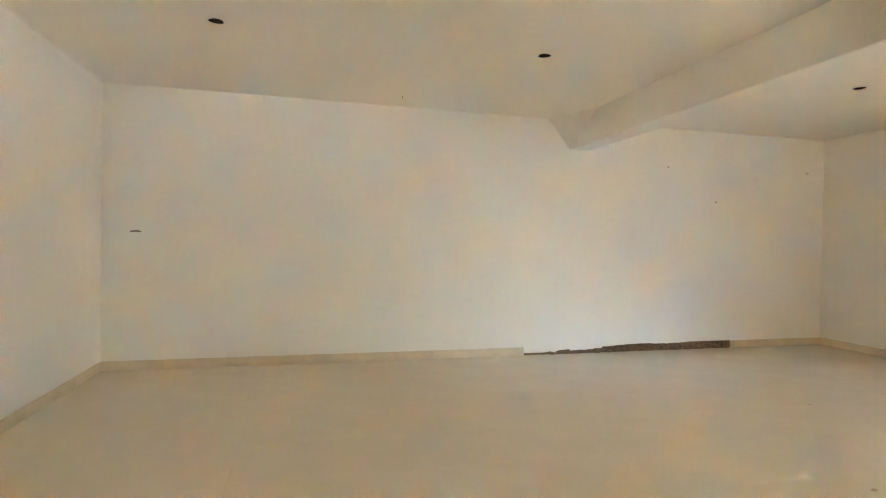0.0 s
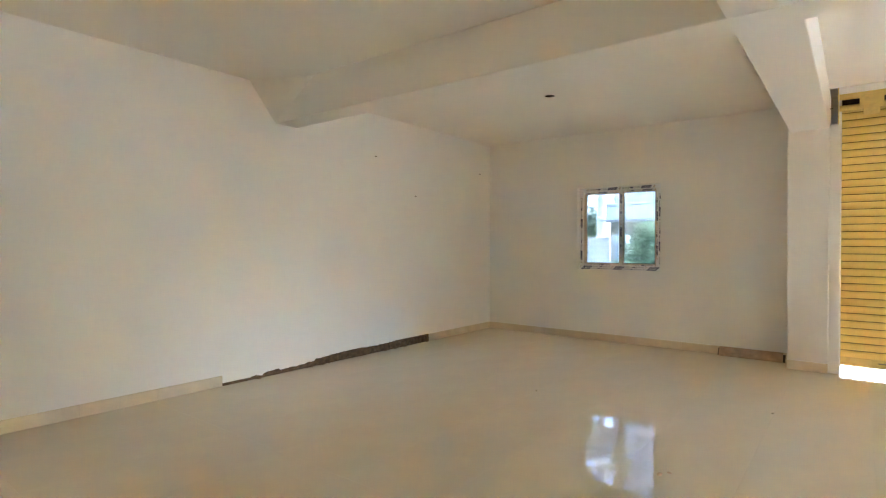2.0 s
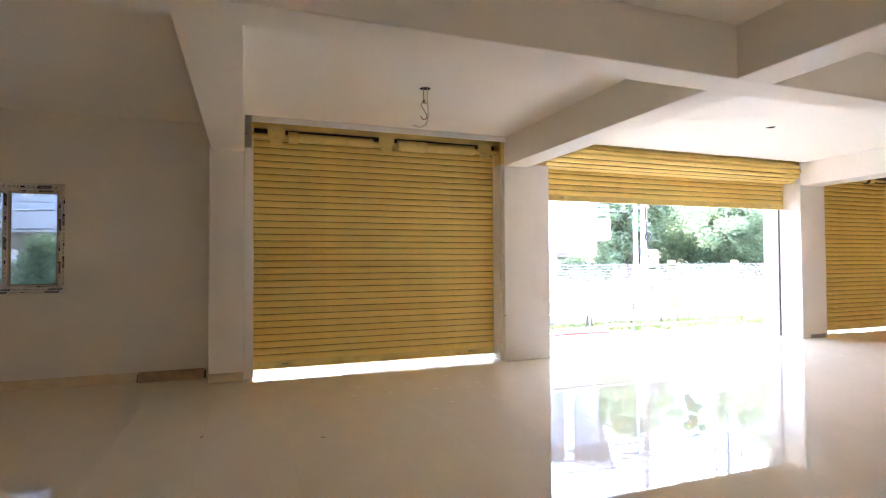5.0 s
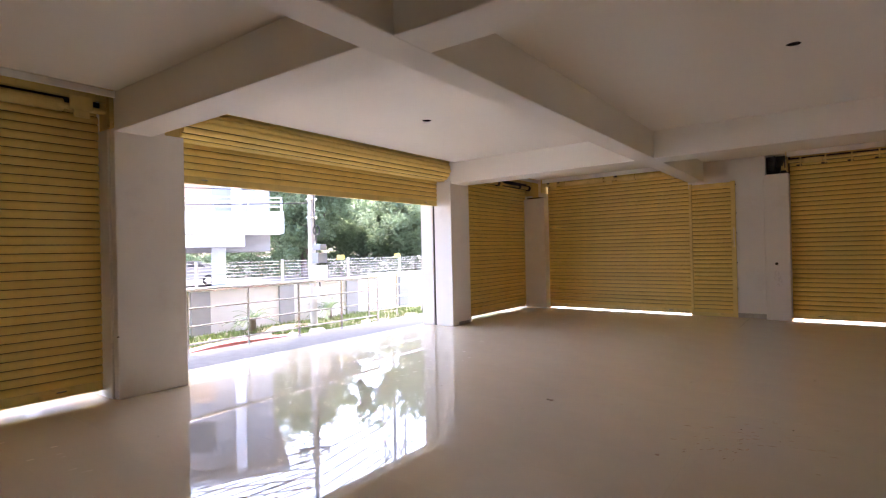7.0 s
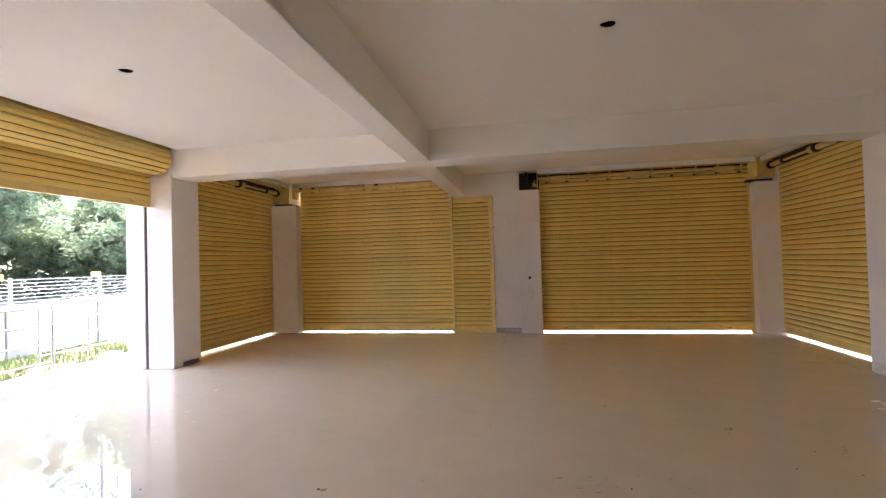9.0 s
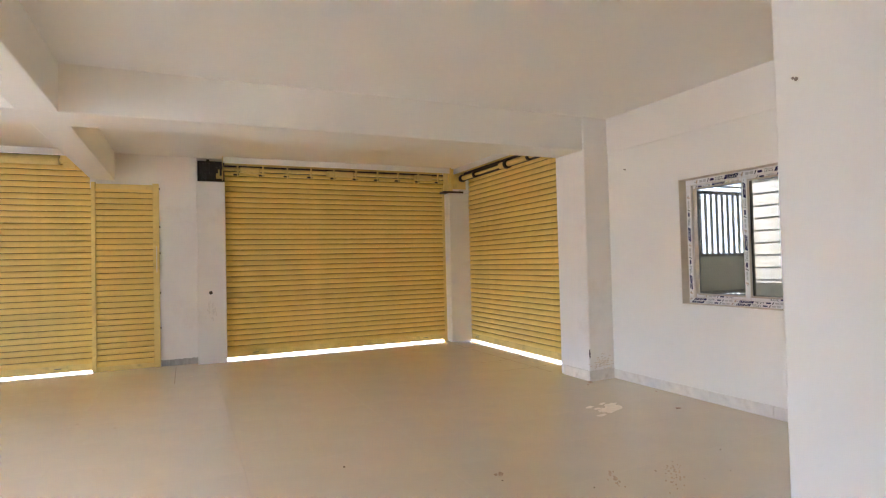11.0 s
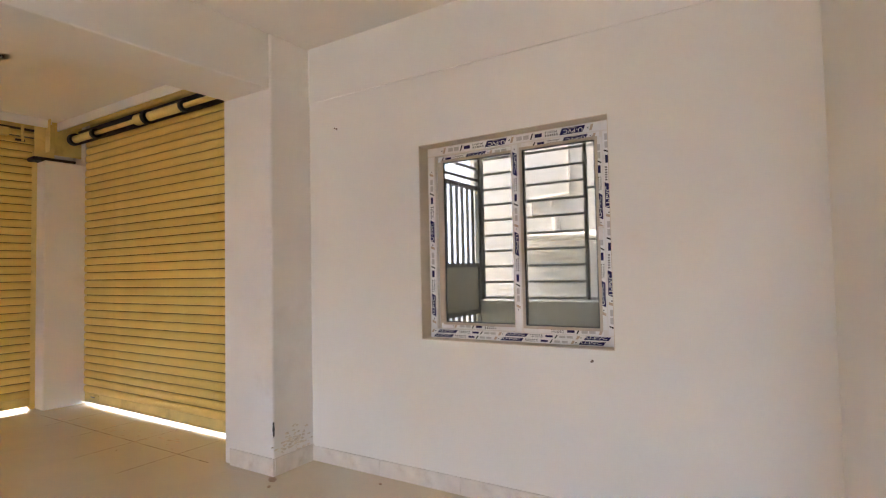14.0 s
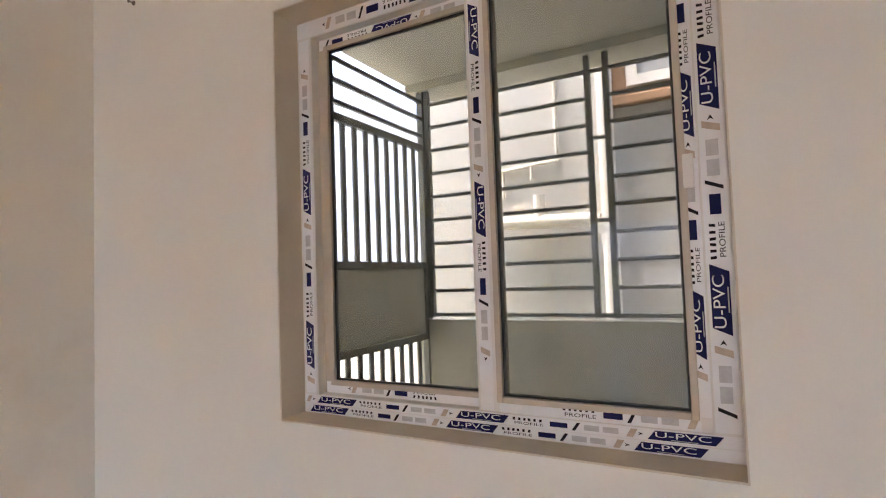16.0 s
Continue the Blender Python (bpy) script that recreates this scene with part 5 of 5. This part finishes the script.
def car(m, label, paint):
    t = thing("parked_car", label, "car", m)
    bm = bmesh.new()
    prof = [(-2.1, 0.35), (-2.15, 0.75), (-1.75, 0.92), (-1.0, 1.02), (-0.35, 1.42), (0.85, 1.45), (1.55, 1.05), (2.05, 0.95), (2.12, 0.4)]
    extrude_profile(bm, prof, 1.65)
    bmesh.ops.bevel(bm, geom=bm.edges[:], offset=0.06, segments=2, affect="EDGES")
    part("body", bm, paint, t)
    for x in (-0.012, 1.65):
        bm = bmesh.new()
        for pts in (((-0.80, 1.04), (-0.30, 1.36), (0.20, 1.38), (0.20, 1.04)), ((0.27, 1.04), (0.27, 1.38), (0.80, 1.38), (1.30, 1.06))):
            a = [bm.verts.new((x, y, z)) for y, z in pts]
            b = [bm.verts.new((x + 0.012, y, z)) for y, z in pts]
            bm.faces.new(a)
            bm.faces.new(b[::-1])
            for i in range(4):
                bm.faces.new((a[i], a[(i + 1) % 4], b[(i + 1) % 4], b[i]))
        part("side_window", bm, CAR_GLASS, t, "dark side glass")
    for y in (-1.35, 1.35):
        for x in (-0.03, 1.48):
            bm = bmesh.new()
            rod(bm, (x, y, 0.32), (x + 0.2, y, 0.32), 0.32, seg=20)
            w = part("wheel", bm, TYRE, t)
            bm = bmesh.new()
            rod(bm, (x - 0.01, y, 0.32), (x + 0.21, y, 0.32), 0.19, seg=14)
            part("rim", bm, STEEL, w)


car(pose(32.5, -15.6, -0.3, 0, 0, 58 + 90), "silver car parked under the balcony", CAR_PAINT)

# tall lattice mast whose image shows in the polished floor
t = thing("lattice_mast", "tall grey steel lattice mast far behind the trees", "mast", pose(43.1, -45.9, -0.3))
for sx in (-1, 1):
    for sy in (-1, 1):
        bm = bmesh.new()
        rod(bm, (sx * 1.25, sy * 1.25, 0), (sx * 0.62, sy * 0.62, 34), 0.09, 0.07, seg=6)
        part("leg", bm, GRILLE, t)
for i in range(16):
    z0, z1 = i * 34 / 16, (i + 1) * 34 / 16
    w0, w1 = 1.25 - 0.63 * i / 16, 1.25 - 0.63 * (i + 1) / 16
    for sx, sy, ex, ey in ((-1, -1, 1, -1), (1, -1, 1, 1), (1, 1, -1, 1), (-1, 1, -1, -1)):
        bm = bmesh.new()
        rod(bm, (sx * w0, sy * w0, z0), (ex * w1, ey * w1, z1), 0.045, seg=5)
        rod(bm, (ex * w0, ey * w0, z0), (sx * w1, sy * w1, z1), 0.045, seg=5)
        part("brace", bm, GRILLE, t)
part("equipment_box", rounded_box(1.0, 2.6, -0.7, 0.7, 15.0, 17.0, 0.03, 1), GREY_WALL, t, "pale grey equipment box")

# power pole with one cross arm beyond the road
t = thing("power_pole", "slim grey power pole with a cross arm and insulators", "utility pole", pose(24.9, -18.8, -0.3))
bm = bmesh.new()
rod(bm, (0, 0, 0), (0, 0, 10.1), 0.14, 0.09, seg=12)
part("shaft", bm, POLE, t)
arm = part("cross_arm", rounded_box(-0.06, 0.06, -0.85, 0.85, 9.75, 9.88, 0.01, 1), GRILLE, t, "dark steel cross arm")
arm.rotation_euler = (0, 0, radians(-40))
for y in (-0.78, 0.0, 0.78):
    bm = bmesh.new()
    rod(bm, (0, y, 9.88 if y else 10.1), (0, y, 10.3), 0.05, 0.03, seg=8)
    part("insulator", bm, BROWN_PAINT, arm, "brown glazed insulator")

# ---- outside the west window: passage with grilles ----
GX, GY = -3.87, -6.24
bm = bmesh.new()
box(bm, -3.95, -3.83, GY - 0.05, 3.0, -0.31, 1.06)
structure("wall_parapet", bm, PARAPET, "grey green plastered parapet of the side passage", "wall")
bm = bmesh.new()
box(bm, -4.2, WEST - 0.23, GY - 0.1, 3.0, 2.56, 2.75)
box(bm, -4.0, -3.82, GY - 0.1, 3.0, 2.51, 2.56)
structure("ceiling_passage", bm, PARAPET, "grey green plastered soffit over the side passage", "ceiling")
bm = bmesh.new()
box(bm, -3.83, WEST - 0.23, -7.2, 3.0, -0.31, -0.02)
structure("floor_passage", bm, CONCRETE, "grey granite floor of the side passage", "floor")
bm = bmesh.new()
box(bm, -3.95, WEST - 0.24, 3.0, 3.15, -0.3, 2.6)
structure("wall_passage_end", bm, PARAPET, "grey green plastered end wall of the passage", "wall")
t = thing("bar_grille", "dark grey steel grille of flat horizontal bars", "grille", pose(GX, 0, 0))
for y in (GY + 0.03, -5.19, -5.09, -3.6, -2.0):
    part("post", rounded_box(-0.016, 0.016, y - 0.016, y + 0.016, 1.075, 2.51, 0.002, 1), GRILLE, t)
part("post", rounded_box(-0.03, 0.03, GY - 0.03, GY + 0.012, 1.06, 2.51, 0.002, 1), GRILLE, t)
for a, b, zs in ((GY, -5.206, [1.09 + 0.148 * i for i in range(10)]), (-5.074, -2.0, [1.09 + 0.148 * i for i in range(10)]), (-5.174, -5.106, [1.09, 1.60, 2.05, 2.42])):
    for z in zs:
        part("bar", rounded_box(-0.006, 0.006, a, b, z - 0.011, z + 0.011, 0.002, 1), GRILLE, t)
t = thing("passage_gate", "grey steel gate with upright bars and a sheet panel", "gate", pose(0, GY, 0))
for x0, x1 in ((-3.86, -3.82), (-2.42, -2.38)):
    part("stile", rounded_box(x0, x1, -0.02, 0.02, 0.02, 2.16, 0.003, 1), GRILLE, t)
for z in (2.14, 1.40, 0.96, 0.04):
    part("rail", rounded_box(-3.82, -2.42, -0.018, 0.018, z - 0.02, z + 0.02, 0.003, 1), GRILLE, t)
part("sheet_panel", rounded_box(-3.82, -2.42, -0.006, 0.0, 0.98, 1.38, 0.002, 1), PARAPET, t, "plain grey sheet panel")
for i in range(14):
    x = -3.75 + i * 0.097
    part("upright_bar", rounded_box(x, x + 0.032, -0.008, 0.008, 1.42, 2.12, 0.002, 1), GRILLE, t)
    part("upright_bar", rounded_box(x, x + 0.032, -0.008, 0.008, 0.06, 0.94, 0.002, 1), GRILLE, t)
for z in (2.22, 2.33, 2.44):
    part("top_bar", rounded_box(-3.84, -2.38, -0.01, 0.01, z - 0.011, z + 0.011, 0.002, 1), GRILLE, t)
bm = bmesh.new()
box(bm, -5.05, -4.80, -6.85, 6.0, -0.31, 9.0)
structure("wall_neighbour", bm, NEIGHBOUR, "white painted neighbouring house wall with pipes", "wall")
t = thing("neighbour_window", "white framed window in a brown painted surround", "window", pose(-4.80, -5.22, 2.53))
part("surround", rounded_box(0.0, 0.03, 0, 1.6, 0, 1.6, 0.004, 1), BROWN_PAINT, t)
bm = bmesh.new()
for b in ((0.10, 1.50, 0.055, 0.125), (0.10, 0.17, 0.125, 1.5), (1.43, 1.50, 0.125, 1.5)):
    box(bm, 0.03, 0.07, b[0], b[1], b[2], b[3])
part("window_frame", bm, UPVC, t, "white frame")
part("pane", rounded_box(0.031, 0.04, 0.17, 1.43, 0.125, 1.5, 0.001, 1), GREY_WALL, t, "grey reflecting pane")
part("sill", rounded_box(0.0, 0.07, -0.03, 1.63, -0.07, -0.0, 0.01, 1), BROWN_PAINT, t, "brown painted sill")
t = thing("drain_pipe", "cream plastic drain pipe with a bend on the wall", "pipe", pose(-4.72, -5.27, 0))
bm = bmesh.new()
rod(bm, (0, 0, 1.65), (0, 0, 6.4), 0.055, seg=16)
rod(bm, (0, 0, 0.0), (0, 0, 1.55), 0.055, seg=16)
part("upright_pipe", bm, PIPE, t)
bm = bmesh.new()
rod(bm, (0, -0.9, 1.71), (0, -0.12, 1.69), 0.05, seg=16)
part("side_pipe", bm, PIPE, t)
bm = bmesh.new()
tube(bm, [(0, -0.14, 1.69), (0, -0.07, 1.67), (0, 0, 1.60), (0, 0, 1.52)], 0.062, 14)
part("elbow", bm, PIPE, t)
bm = bmesh.new()
rod(bm, (0, -0.50, 1.72), (0, -0.50, 1.90), 0.045, seg=14)
part("stub", bm, PIPE, t)
t = thing("water_pipe", "thin white water pipe on the neighbouring wall", "pipe", pose(-4.78, -5.72, 0))
bm = bmesh.new()
tube(bm, [(0, 0.08, 3.2), (0, 0.08, 2.15), (0, -0.35, 2.12), (0, -0.35, 1.9)], 0.014)
tube(bm, [(0, -0.12, 2.13), (0, -0.12, 2.03)], 0.014)
part("pipe_run", bm, PIPE, t)
bm = bmesh.new()
box(bm, -30, -12, -40, -14, -0.31, 7)
structure("backdrop_block", bm, WHITE_WALL, "plain white neighbouring building beyond the gate", "building")

# ---- floor tiles, the last and most numerous pieces ----
TX, TY, J = 1.24, 0.62, 0.00025
xs = [-2.94 + TX * i for i in range(10)]
ys = [-11.45 + 0.0 + TY * i for i in range(30)]
shared = {}
for i, x in enumerate(xs):
    for j, y in enumerate(ys):
        x0, x1 = max(x, -2.74), min(x + TX, 7.655)
        y0, y1 = max(y, -11.39), min(y + TY, NORTH)
        if x1 - x0 < 0.03 or y1 - y0 < 0.03:
            continue
        key = (round(x1 - x0, 3), round(y1 - y0, 3))
        if key not in shared:
            shared[key] = finish(rounded_box(J, key[0] - J, J, key[1] - J, -0.012, 0, 0.0002, 1), "floor_tile", TILE)
        piece("floor_tile", shared[key], floor, pose(x0, y0, 0))
